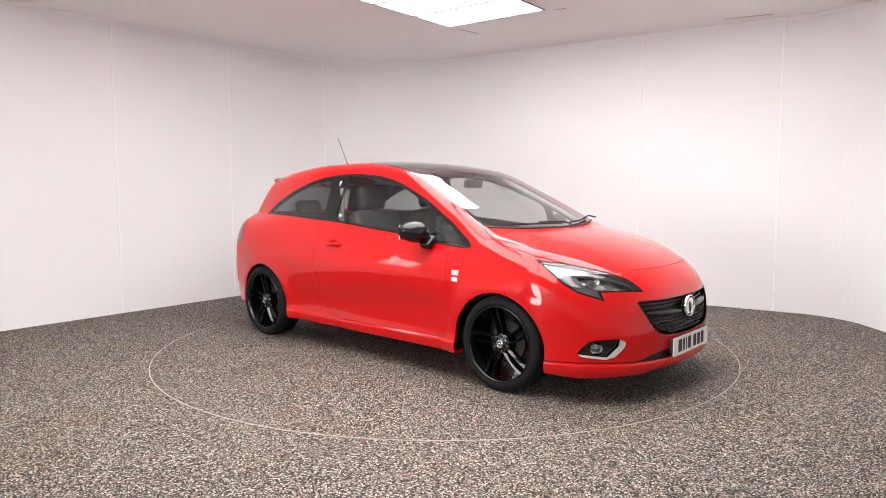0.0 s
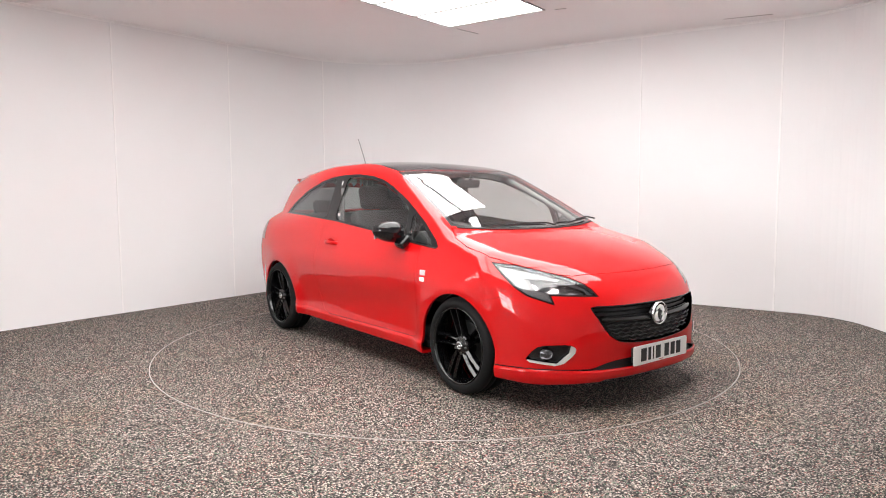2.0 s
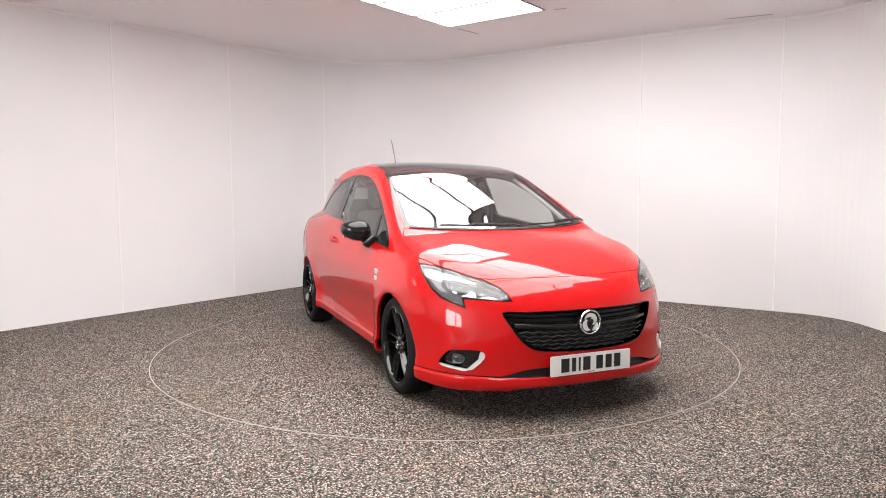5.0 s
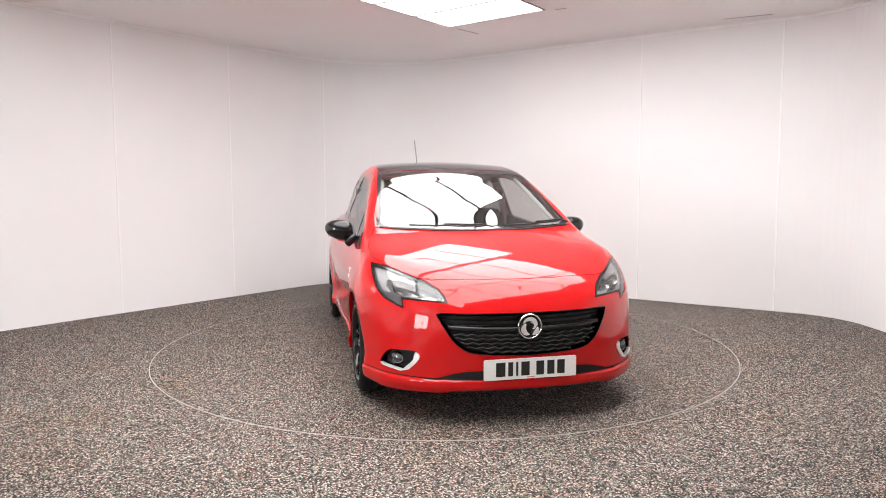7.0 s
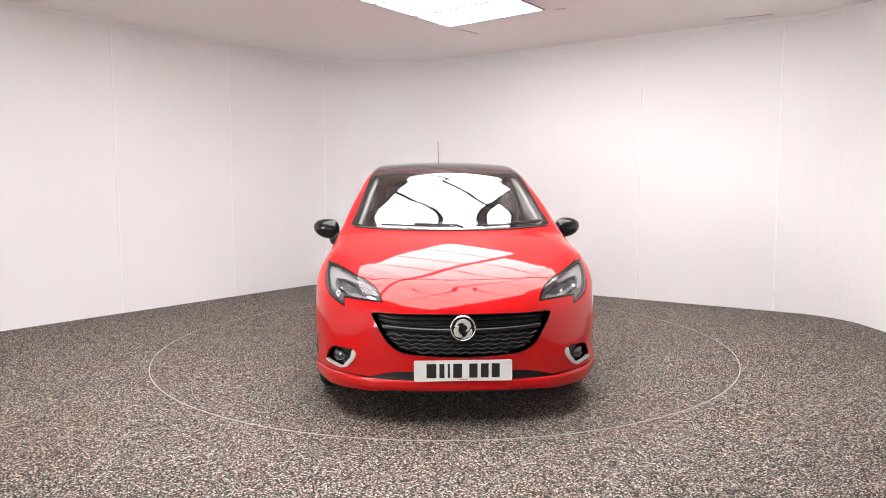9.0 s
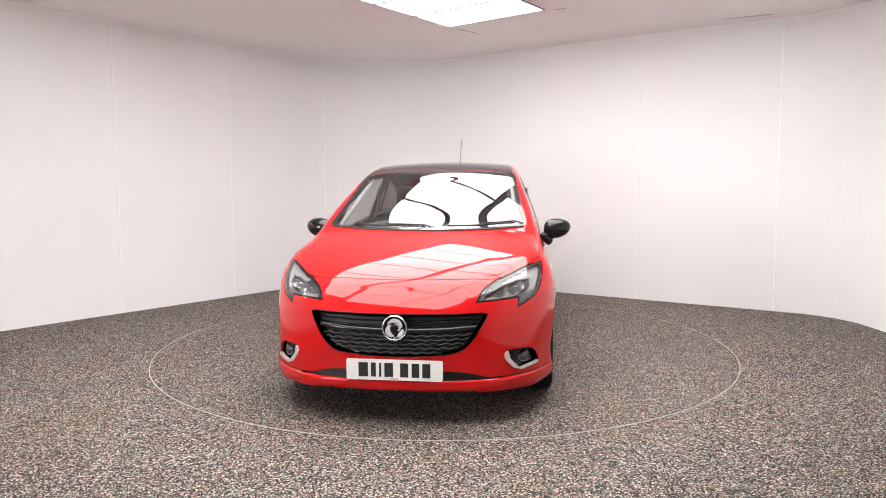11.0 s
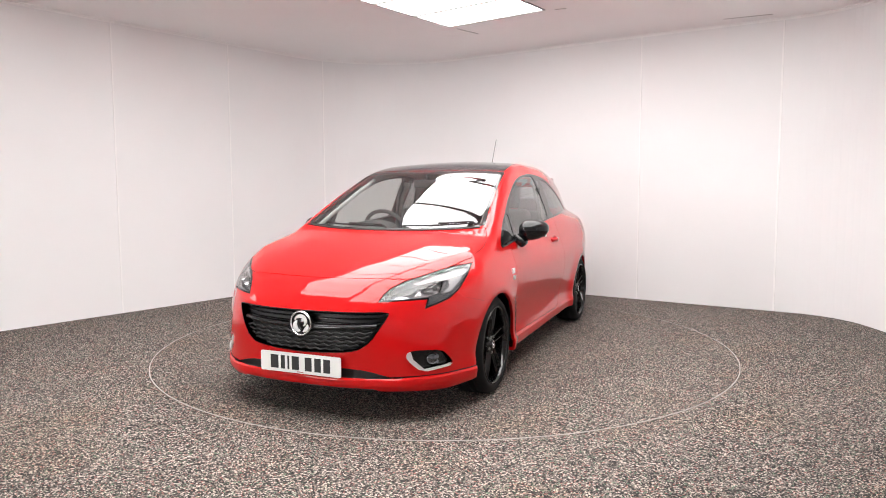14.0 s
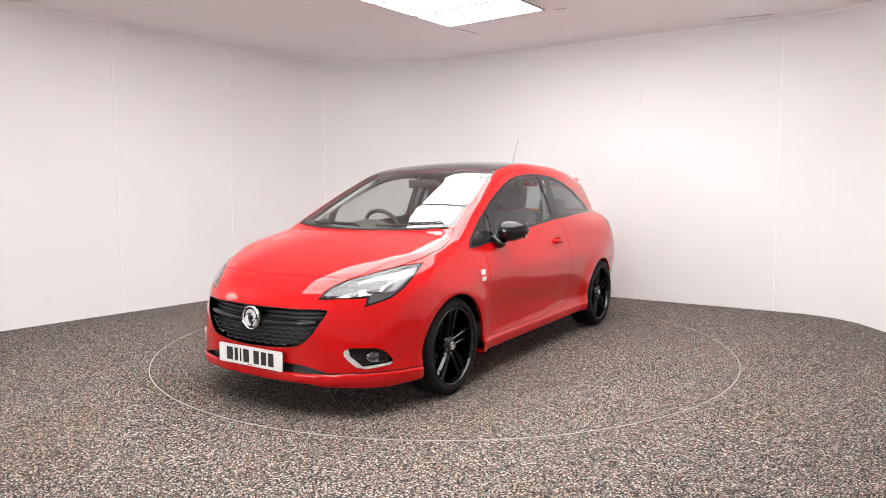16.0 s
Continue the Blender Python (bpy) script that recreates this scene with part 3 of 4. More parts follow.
REFLECT = [(1.715, 0.685, 0.762), (1.80, 0.60, 0.750), (1.88, 0.53, 0.733), (1.95, 0.475, 0.706), (1.98, 0.468, 0.680), (1.94, 0.56, 0.680), (1.87, 0.665, 0.684), (1.79, 0.705, 0.705)]
FOG = [(1.765, 0.765, 0.298), (1.80, 0.75, 0.350), (1.845, 0.722, 0.392), (1.965, 0.60, 0.400), (1.985, 0.572, 0.380), (1.98, 0.58, 0.345), (1.925, 0.64, 0.276)]
BONNET = [(1.945, -0.02), (1.945, 0.05), (1.935, 0.2), (1.912, 0.358), (1.875, 0.485), (1.82, 0.565), (1.70, 0.655), (1.60, 0.71), (1.473, 0.760), (1.266, 0.760), (1.126, 0.735), (1.03, 0.692),
          (1.07, 0.60), (1.142, 0.375), (1.192, 0.15), (1.205, -0.02)]
SCREEN = [(1.200, -0.02), (1.187, 0.15), (1.137, 0.375), (1.062, 0.60), (1.00, 0.682), (0.83, 0.648), (0.50, 0.606), (0.245, 0.575), (0.25, 0.43), (0.302, 0.15), (0.315, -0.02)]
SCREEN_GLASS = [(1.185, -0.02), (1.172, 0.15), (1.122, 0.375), (1.045, 0.59), (0.985, 0.648), (0.83, 0.622), (0.50, 0.580), (0.325, 0.545), (0.325, 0.43), (0.365, 0.15), (0.375, -0.02)]
ROOF = [(0.309, -0.02), (0.296, 0.15), (0.244, 0.43), (0.236, 0.560), (0.05, 0.548), (-0.2, 0.505), (-0.6, 0.475), (-1.1, 0.455), (-1.40, 0.42), (-1.43, -0.02)]
BUMPER = [(1.50, 0.05), (1.50, 0.615), (1.68, 0.662), (1.80, 0.80), (2.3, 0.80), (2.3, 0.05)]
REAR_BUMPER = [(-1.50, 0.05), (-1.58, 0.60), (-1.75, 0.72), (-2.3, 0.72), (-2.3, 0.05)]
TAIL_LAMP = [(-1.66, 0.80), (-1.70, 0.96), (-2.2, 0.98), (-2.2, 0.80)]
BACK_GLASS = [(-0.02, 1.05), (0.52, 1.06), (0.46, 1.27), (-0.02, 1.29)]


def ring_outline(cx, cz, r, n=40):
    return [(cx + r * math.cos(2 * math.pi * k / n), cz + r * math.sin(2 * math.pi * k / n)) for k in range(n)]


WHEEL_FRONT, WHEEL_REAR, WHEEL_Z, WHEEL_Y = 1.262, -1.300, 0.302, 0.740


def build_car():
    ob = new("car")
    tagged(ob, "glossy red three-door hatchback, black roof and black alloy wheels", "car")
    slant, low_slant = slant_view(40), slant_view(32)
    outer = lambda q: q[1] > 0.35
    front = lambda q: q[0] > 1.3
    skin = skin_faces()
    for x in (1.255, -1.285):
        _, skin = cut(skin, ring_outline(x, 0.285, 0.343), side_view, lambda q: q[1] > 0.45)
        _, skin = cut(skin, [(x - 0.343, 0.285), (x - 0.343, -0.2), (x + 0.343, -0.2), (x + 0.343, 0.285)], side_view, lambda q: q[1] > 0.45)

    def panel(outline, view, keep, gap=0.004):
        nonlocal skin
        wide, skin = cut(skin, grown(outline, gap), view, keep)
        inner, seam = cut(wide, outline, view, keep)
        return inner, seam

    # lamps and openings of the front
    lamp_line = [slant(q) for q in LAMP]
    lamp, seam = panel(lamp_line, slant, lambda q: q[0] > 1.2 and q[1] > 0.3, 0.003)
    both_sides("headlight_gap", seam, M_SEAM, ob, push=-0.007)
    lens, bezel = cut(lamp, grown(lamp_line, -0.007), slant)
    both_sides("headlight_bezel", bezel, M_BLACK, ob, push=-0.003, rim=0.03)
    glasses = both_sides("headlight", lens, M_LENS, ob, "clear headlight lens over silver reflectors")
    drl, bowl = cut(lens, [slant(q) for q in DRL], slant)
    mirror, bowl = cut(bowl, [slant(q) for q in REFLECT], slant)
    for r, g in zip((False, True), glasses):
        g.visible_shadow = False
        build_part_mesh("housing", bowl, M_LAMPGREY, g, mirror=r, push=-0.03)
        build_part_mesh("reflector_tray", mirror, M_FACET, g, "faceted chrome reflector", mirror=r, push=-0.055, rim=-0.03)
        build_part_mesh("light_guide", drl, M_GUIDE, g, "white curved daytime light strip", mirror=r, push=-0.022, rim=0.045)
        s = -1 if r else 1
        for (x, y, z), rad, turn in (((1.800, 0.640, 0.722), 0.036, 30), ((1.880, 0.545, 0.706), 0.036, 22)):
            m = pose(x, s * y, z, 0, 0, s * turn) @ pose(0, 0, 0, 0, 0, -90) @ Matrix.Diagonal((1.35, 1, 0.85, 1))
            bm = lathe(bmesh.new(), [(0.008, -0.046), (0.018, -0.042), (rad * 0.6, -0.030), (rad * 0.85, -0.014), (rad, -0.004)], 32, m)
            bowl_ob = part("reflector", bm, M_FACET, g, "faceted chrome reflector bowl", True)
            part("bulb_cap", lathe(bmesh.new(), [(0.0005, -0.014), (0.005, -0.016), (0.008, -0.024), (0.008, -0.046)], 16, m), M_CHROME, bowl_ob, "", True)
    grille, _s = panel(rounded(GRILLE, 1), front_view, front, 0.004)
    build_part_mesh("grille", grille, M_GRILLE, ob, "black grille with bars and a wavy mesh", both=True, push=-0.05, rim=-0.055)
    build_part_mesh("grille_edge", _s, M_BLACK, ob, both=True, push=0.002)
    intake, skin = cut(skin, INTAKE, front_view, front)
    build_part_mesh("lower_intake", intake, M_TRIM, ob, "black lower air intake", both=True, push=-0.03, rim=-0.03)
    fog_line = rounded([low_slant(q) for q in FOG], 1)
    fog, skin = cut(skin, fog_line, low_slant, lambda q: q[0] > 1.5 and q[1] > 0.3)
    fogs = both_sides("fog_lamp_recess", fog, M_BLACK, ob, "gloss black fog lamp recess", push=-0.03, rim=-0.03)
    strip_line = [low_slant(q) for q in ((1.765, 0.765, 0.298), (1.925, 0.64, 0.276), (1.98, 0.58, 0.345), (1.985, 0.572, 0.380), (1.97, 0.595, 0.392), (1.967, 0.600, 0.378), (1.963, 0.605, 0.350), (1.915, 0.655, 0.289), (1.775, 0.76, 0.306))]
    chrome, _ = cut(fog, strip_line, low_slant)
    for r, g in zip((False, True), fogs):
        build_part_mesh("chrome_strip", chrome, M_SATIN, g, "bright satin chrome strip", mirror=r, push=0.006, rim=0.02)
        s = -1 if r else 1
        m = pose(1.865, s * 0.672, 0.338, 0, 0, s * 28) @ pose(0, 0, 0, 0, 0, -90)
        part("fog_lamp", lathe(bmesh.new(), [(0.0005, 0.012), (0.02, 0.010), (0.034, 0.002), (0.036, -0.006), (0.044, -0.006), (0.045, -0.03)], 28, m), M_LAMPGLASS, g, "round fog lamp", True)
    # glass
    dlo, skin = cut(skin, DLO, side_view, outer)
    for name, line, material in (("door_window", DOOR_GLASS, M_GLASS), ("front_quarter_window", FRONT_PANE, M_GLASS), ("rear_quarter_window", REAR_PANE, M_DARKGLASS)):
        pane, dlo = cut(dlo, rounded(line, 1), side_view)
        for g in both_sides(name, pane, material, ob, push=-0.004):
            g.visible_shadow = False
    both_sides("window_surround", dlo, M_BLACK, ob, "gloss black window frame and pillar", push=-0.001, rim=0.02)
    screen, skin = cut(skin, SCREEN, top_view, lambda q: q[2] > 0.9)
    glass, frit = cut(screen, SCREEN_GLASS, top_view)
    w = build_part_mesh("windscreen", glass, M_SCREEN, ob, "clear raked windscreen", both=True)
    w.visible_shadow = False
    build_part_mesh("windscreen_border", frit, M_FRIT, ob, both=True)
    roof, skin = cut(skin, ROOF, top_view, lambda q: q[2] > 1.25)
    build_part_mesh("roof", roof, M_ROOF, ob, "gloss black roof panel", both=True, push=0.001, rim=0.01)
    back, skin = cut(skin, BACK_GLASS, front_view, lambda q: q[0] < -1.4)
    build_part_mesh("rear_window", back, M_DARKGLASS, ob, both=True, push=-0.003).visible_shadow = False
    tail, skin = cut(skin, TAIL_LAMP, side_view, lambda q: q[1] > 0.45)
    both_sides("tail_lamp", tail, M_TAIL, ob, "dark red rear lamp", push=0.003, rim=0.01)
    # opening panels
    bonnet, seam = panel(BONNET, top_view, lambda q: q[0] > 0.9 and q[2] > 0.7, 0.0045)
    build_part_mesh("bonnet_gap", seam, M_SEAM, ob, both=True, push=-0.007)
    build_part_mesh("bonnet", bonnet, M_RED, ob, "glossy red bonnet", both=True, rim=0.012)
    door, seam = panel(rounded(DOOR, 1), side_view, outer, 0.0035)
    both_sides("door_gap", seam, M_SEAM, ob, push=-0.007)
    doors = both_sides("door", door, M_RED, ob, "glossy red side door", rim=0.012)
    chin, skin = cut(skin, [(-0.02, 0.0), (0.46, 0.0), (0.50, 0.150), (0.42, 0.196), (-0.02, 0.200)], front_view, front)
    build_part_mesh("chin_spoiler", chin, M_TRIM, ob, both=True, push=-0.006, rim=0.012)
    groove, skin = cut(skin, [(1.4, 0.2535), (2.3, 0.2535), (2.3, 0.2595), (1.4, 0.2595)], side_view, lambda q: q[1] > 0.46 and q[0] > 1.4)
    both_sides("splitter_groove", groove, M_SEAM, ob, push=-0.007)
    bumper, seam = panel(BUMPER, side_view, lambda q: True, 0.0012)
    for upper in (True, False):
        piece = [f for f in seam if (f[0][2] > 0.45) == upper]
        if piece:
            both_sides("bumper_gap", piece, M_SEAM, ob, push=-0.007)
    build_part_mesh("front_bumper", bumper, M_RED, ob, "glossy red front bumper with splitter", both=True, rim=0.012)
    rear, seam = panel(REAR_BUMPER, side_view, lambda q: True, 0.0025)
    both_sides("rear_bumper_gap", seam, M_SEAM, ob, push=-0.007)
    build_part_mesh("rear_bumper", rear, M_RED, ob, "glossy red rear bumper", both=True, rim=0.012)
    build_part_mesh("body", skin, M_RED, ob, "glossy red body shell", both=True, rim=0.02)
    # lining of the cabin, behind the panels
    lining = [f for f in skin + door + dlo if -1.75 < f[0][0] < 1.0 and 0.45 < f[0][2] < 1.30 and f[0][1] > 0.3]
    build_part_mesh("cabin_lining", lining, M_LINER, ob, "charcoal cabin side trim", both=True, push=-0.03)
    head = [f for f in skin + roof if f[0][2] >= 1.30 and f[0][0] < 0.25]
    build_part_mesh("headlining", head, M_HEAD, ob, "pale grey headlining", both=True, push=-0.03)
    build_under(ob)
    build_wheels(ob)
    build_front_details(ob)
    build_side_details(ob, doors)
    build_cabin(ob)
    return ob


def build_under(ob):
    bm = slab(bmesh.new(), (-1.80, -0.50, 0.205), (1.98, 0.50, 0.26), bevel=0.02)
    slab(bm, (-0.88, -0.78, 0.21), (0.88, 0.78, 0.26), bevel=0.01)
    part("floor_pan", bm, M_SEAM, ob, "black underside")
    for x in (1.255, -1.285):
        for s in (1, -1):
            bm = bmesh.new()
            prof = [(0.02, 0.0), (0.345, 0.0), (0.350, 0.26), (0.338, 0.28)]
            lathe(bm, prof, 40, pose(x, s * 0.50, 0.285) @ Matrix.Diagonal((1, s, 1, 1)))
            bmesh.ops.delete(bm, geom=[v for v in bm.verts if v.co.z < (0.16 if x > 0 else 0.25)], context="VERTS")
            part("arch_liner", bm, M_TRIM, ob, "black wheel arch liner", True)


def build_wheel(side):
    """One wheel, its outer face towards +y times side, about its own centre."""
    wheel = new("wheel")
    m = Matrix.Diagonal((1, side, 1, 1))
    r = WHEEL_Z
    tyre = [(0.237, 0.094), (0.244, 0.104), (0.253, 0.109), (0.264, 0.109), (0.279, 0.104), (0.290, 0.094), (r - 0.001, 0.078), (r, 0.05), (r - 0.004, 0.046), (r - 0.004, 0.038), (r, 0.034),
            (r, 0.004), (r - 0.005, 0.0), (r - 0.005, -0.008), (r, -0.012), (r, -0.05), (r - 0.001, -0.078), (0.285, -0.098), (0.255, -0.110), (0.237, -0.098)]
    part("tyre", lathe(bmesh.new(), tyre, 72, m), M_RUBBER, wheel, "black low-profile tyre", True)
    rim = [(0.2395, 0.100), (0.2385, 0.106), (0.234, 0.107), (0.229, 0.099), (0.224, 0.082), (0.216, 0.02), (0.214, -0.09), (0.237, -0.098)]
    part("rim", lathe(bmesh.new(), rim, 64, m), M_ALLOY, wheel, "gloss black alloy rim", True)
    for k in range(5):
        a0 = math.pi / 2 + 2 * math.pi * k / 5
        bm = bmesh.new()
        for off, tw in ((0.024, 0.03), (-0.024, 0.03)):
            rows = []
            for i in range(7):
                t = i / 6
                rad = 0.035 + 0.194 * t
                w = 0.0135 - 0.003 * math.sin(math.pi * t)
                lift = 0.070 + 0.030 * t ** 0.6 - 0.006 * t
                c = off * (0.75 + 0.55 * t) + tw * t * t
                d, n = Vector((math.cos(a0), 0, math.sin(a0))), Vector((-math.sin(a0), 0, math.cos(a0)))
                row = []
                for u, h in ((-w, -0.050), (-w, -0.018), (-w * 0.55, -0.004), (-w * 0.3, 0.0), (w * 0.7, -0.016), (w, -0.050)):
                    q = d * rad + n * (c + u) + Vector((0, lift + h, 0))
                    row.append(bm.verts.new(m @ q))
                rows.append(row)
            for a, b in zip(rows, rows[1:]):
                for i in range(5):
                    bm.faces.new((a[i], a[i + 1], b[i + 1], b[i]))
        bmesh.ops.recalc_face_normals(bm, faces=bm.faces)
        part("spoke", bm, M_ALLOY, wheel)
    hub = [(0.0005, 0.088), (0.026, 0.088), (0.031, 0.085), (0.033, 0.078), (0.045, 0.076), (0.062, 0.070), (0.066, 0.055), (0.066, 0.0)]
    part("hub", lathe(bmesh.new(), hub, 40, m), M_ALLOY, wheel, "", True)
    cap = bmesh.new()
    lathe(cap, [(0.017, 0.0885), (0.0205, 0.0905), (0.024, 0.0885)], 28, m)
    slab(cap, (-0.014, 0.088, -0.004), (0.014, 0.0905, 0.004), m @ pose(0, 0, 0, 0, 35, 0))
    part("cap_emblem", cap, M_CHROME, wheel, "small chrome emblem", True)
    for k in range(5):
        a = math.pi / 2 + 2 * math.pi * (k + 0.5) / 5
        bm = lathe(bmesh.new(), [(0.0005, 0.082), (0.006, 0.082), (0.008, 0.078), (0.008, 0.06)], 10, m @ pose(0.049 * math.cos(a), 0, 0.049 * math.sin(a)))
        part("wheel_bolt", bm, M_STEEL, wheel, "", True)
    disc = [(0.06, -0.004), (0.128, -0.004), (0.128, -0.026), (0.06, -0.026)]
    part("brake_disc", lathe(bmesh.new(), disc, 48, m), M_STEEL, wheel, "grey steel brake disc")
    bm = bmesh.new()
    prism(bm, [(0.07 * math.cos(a), 0.07 * math.sin(a)) for a in (0.6, 1.0, 1.4)] + [(0.15 * math.cos(a), 0.15 * math.sin(a)) for a in (1.6, 1.2, 0.8, 0.4)], -0.06, m @ pose(0, 0.02, 0), 0.006)
    part("brake_caliper", bm, M_TRIM, wheel)
    return wheel


def build_wheels(ob):
    for side in (1, -1):
        first = build_wheel(side)
        first.parent = ob
        first.matrix_basis = pose(WHEEL_FRONT, side * WHEEL_Y, WHEEL_Z, 0, -8 if side < 0 else 2, 0)
        copy_thing(first, pose(WHEEL_REAR, side * WHEEL_Y, WHEEL_Z, 0, 1 if side < 0 else 12, 0))


def bar(ob, name, points, radius, material, label="", sides=8):
    return part(name, rod(bmesh.new(), points, radius, sides), material, ob, label, True)


def grille_half_width(z):
    return float(np.interp(z, [0.381, 0.397, 0.411, 0.457, 0.58, 0.607], [0.17, 0.285, 0.34, 0.40, 0.47, 0.48]))


def build_front_details(ob):
    grille = next(c for c in ob.children if c.name.startswith("grille") and "edge" not in c.name)
    # flat bars above, wavy mesh below
    for z, depth, h, material in ((0.585, -0.030, 0.004, M_BLACK), (0.562, -0.034, 0.004, M_BLACK), (0.515, -0.012, 0.017, M_BLACK), (0.538, -0.03, 0.004, M_BLACK)):
        bm = bmesh.new()
        wid = grille_half_width(z) - 0.004
        rows = []
        for k in range(33):
            y = wid * (k / 16 - 1)
            dip = 0.018 * (y / 0.45) ** 2 if h > 0.01 else 0.008 * (y / 0.45) ** 2
            x = at_skin((0, y, z + dip), "x").x + depth
            rows.append([bm.verts.new((x + a, y, z + dip + b)) for a, b in ((-0.02, -h), (0.0, -h * 0.7), (0.004, 0), (0.0, h * 0.7), (-0.02, h))])
        for a, b in zip(rows, rows[1:]):
            for i in range(4):
                bm.faces.new((a[i], b[i], b[i + 1], a[i + 1]))
        part("grille_bar", bm, material, grille, "gloss black cross bar", True)
    for j in range(5):
        z = 0.487 - j * 0.0225
        wid = grille_half_width(z - 0.004) - 0.008
        n = int(wid / 0.008)
        pts = []
        for k in range(-n, n + 1):
            y = wid * k / n
            zz = z + 0.0045 * math.sin(y / 0.064 * 2 * math.pi + (math.pi / 2 if j % 2 else 0)) + 0.010 * (y / 0.45) ** 2
            pts.append((at_skin((0, y, z), "x").x - 0.016, y, zz))
        bar(grille, "grille_rib", pts, 0.0060, M_GRILLE, "", 6)
    # emblem: ring and plain crescent shapes
    badge = lathe(bmesh.new(), [(0.060, 0.0), (0.061, 0.009), (0.0645, 0.012), (0.068, 0.009), (0.069, 0.0)], 48, pose(2.118, 0, 0.535, 0, 0, -90))
    badge = part("emblem", badge, M_CHROME, ob, "round chrome emblem on the grille", True)
    part("emblem_back", lathe(bmesh.new(), [(0.0005, 0.004), (0.060, 0.003), (0.062, -0.03)], 40, pose(2.118, 0, 0.535, 0, 0, -90)), M_BLACK, badge, "", True)
    bm = bmesh.new()
    for cx, cz, r0, a0, a1, w in ((0.0, 0.0, 0.040, 25, 175, 0.022), (0.006, -0.012, 0.030, -95, 60, 0.028), (0.0, -0.004, 0.044, 180, 250, 0.022), (-0.012, 0.004, 0.018, 60, 260, 0.014)):
        out, inn = [], []
        for k in range(13):
            a = radians(a0 + (a1 - a0) * k / 12)
            ww = w * math.sin(math.pi * (k + 1) / 14)
            out.append((cx + (r0 + ww / 2) * math.cos(a), cz + (r0 + ww / 2) * math.sin(a)))
            inn.append((cx + (r0 - ww / 2) * math.cos(a), cz + (r0 - ww / 2) * math.sin(a)))
        prism(bm, out + inn[::-1], 0.007, pose(2.121, 0, 0.535, 0, 0, -90), 0.0015)
    part("emblem_figure", bm, M_SATIN, badge, "plain chrome crescents")
    # plate: its characters are plain bars
    px, pz = 2.138, 0.312
    bm = prism(bmesh.new(), [(sx * (0.252 + 0.008 * math.cos(radians(a))), sz * (0.0475 + 0.008 * math.sin(radians(a)))) for sx, sz, order in ((1, 1, (0, 30, 60, 90)), (-1, 1, (90, 60, 30, 0)), (-1, -1, (0, 30, 60, 90)), (1, -1, (90, 60, 30, 0))) for a in order], 0.006, pose(px - 0.004, 0, pz, 0, 0, 90) @ Matrix.Diagonal((1, -1, 1, 1)))
    plate = part("number_plate", bm, M_PLATE, ob, "white number plate with dark bars")
    bm = slab(bmesh.new(), (px - 0.035, -0.24, pz - 0.045), (px - 0.004, 0.24, pz + 0.045), bevel=0.004)
    part("plate_mount", bm, M_TRIM, plate)
    for y0, y1 in ((0.066, 0.118), (0.134, 0.161), (0.178, 0.190), (0.207, 0.254), (0.292, 0.336), (0.354, 0.395), (0.411, 0.454)):
        bm = slab(bmesh.new(), (px + 0.001, y0 - 0.26, pz - 0.038), (px + 0.0032, y1 - 0.26, pz + 0.038), bevel=0.0008)
        part("plate_bar", bm, M_INK, plate, "plain black bar")
    bm = slab(bmesh.new(), (px + 0.001, -0.02, pz - 0.050), (px + 0.0028, 0.022, pz - 0.045))
    part("plate_mark", bm, M_PINK, plate, "small faded red mark")
    # wipers at the foot of the windscreen
    for line in ([(1.085, -0.47), (1.125, -0.32), (1.155, -0.15), (1.17, 0.06)], [(1.15, 0.16), (1.125, 0.33), (1.07, 0.50), (1.015, 0.63)]):
        wiper = new("wiper")
        wiper.parent = ob
        pts = []
        for a, b in zip(line, line[1:]):
            for k in range(5):
                q = Vector(a).lerp(Vector(b), k / 5)
                pts.append(at_skin((q.x, q.y, 0), "z") + Vector((0.006, 0, 0.014)))
        bar(wiper, "wiper_blade", pts, 0.006, M_TRIM, "black wiper blade", 6)
        bar(wiper, "wiper_arm", [q + Vector((0.012, 0, 0.012)) for q in pts[len(pts) // 2:]] + [pts[-1] + Vector((0.05, 0.05, -0.004))], 0.006, M_TRIM, "black wiper arm", 6)
    line = [at_skin((1.204 - 0.26 * (y / 0.65) ** 2 * 0.62, y, 0), "z") + Vector((0, 0, 0.003)) for y in np.linspace(-0.66, 0.66, 31)]
    bar(ob, "cowl_seal", line, 0.007, M_TRIM, "black rubber seal at the windscreen's foot", 6)


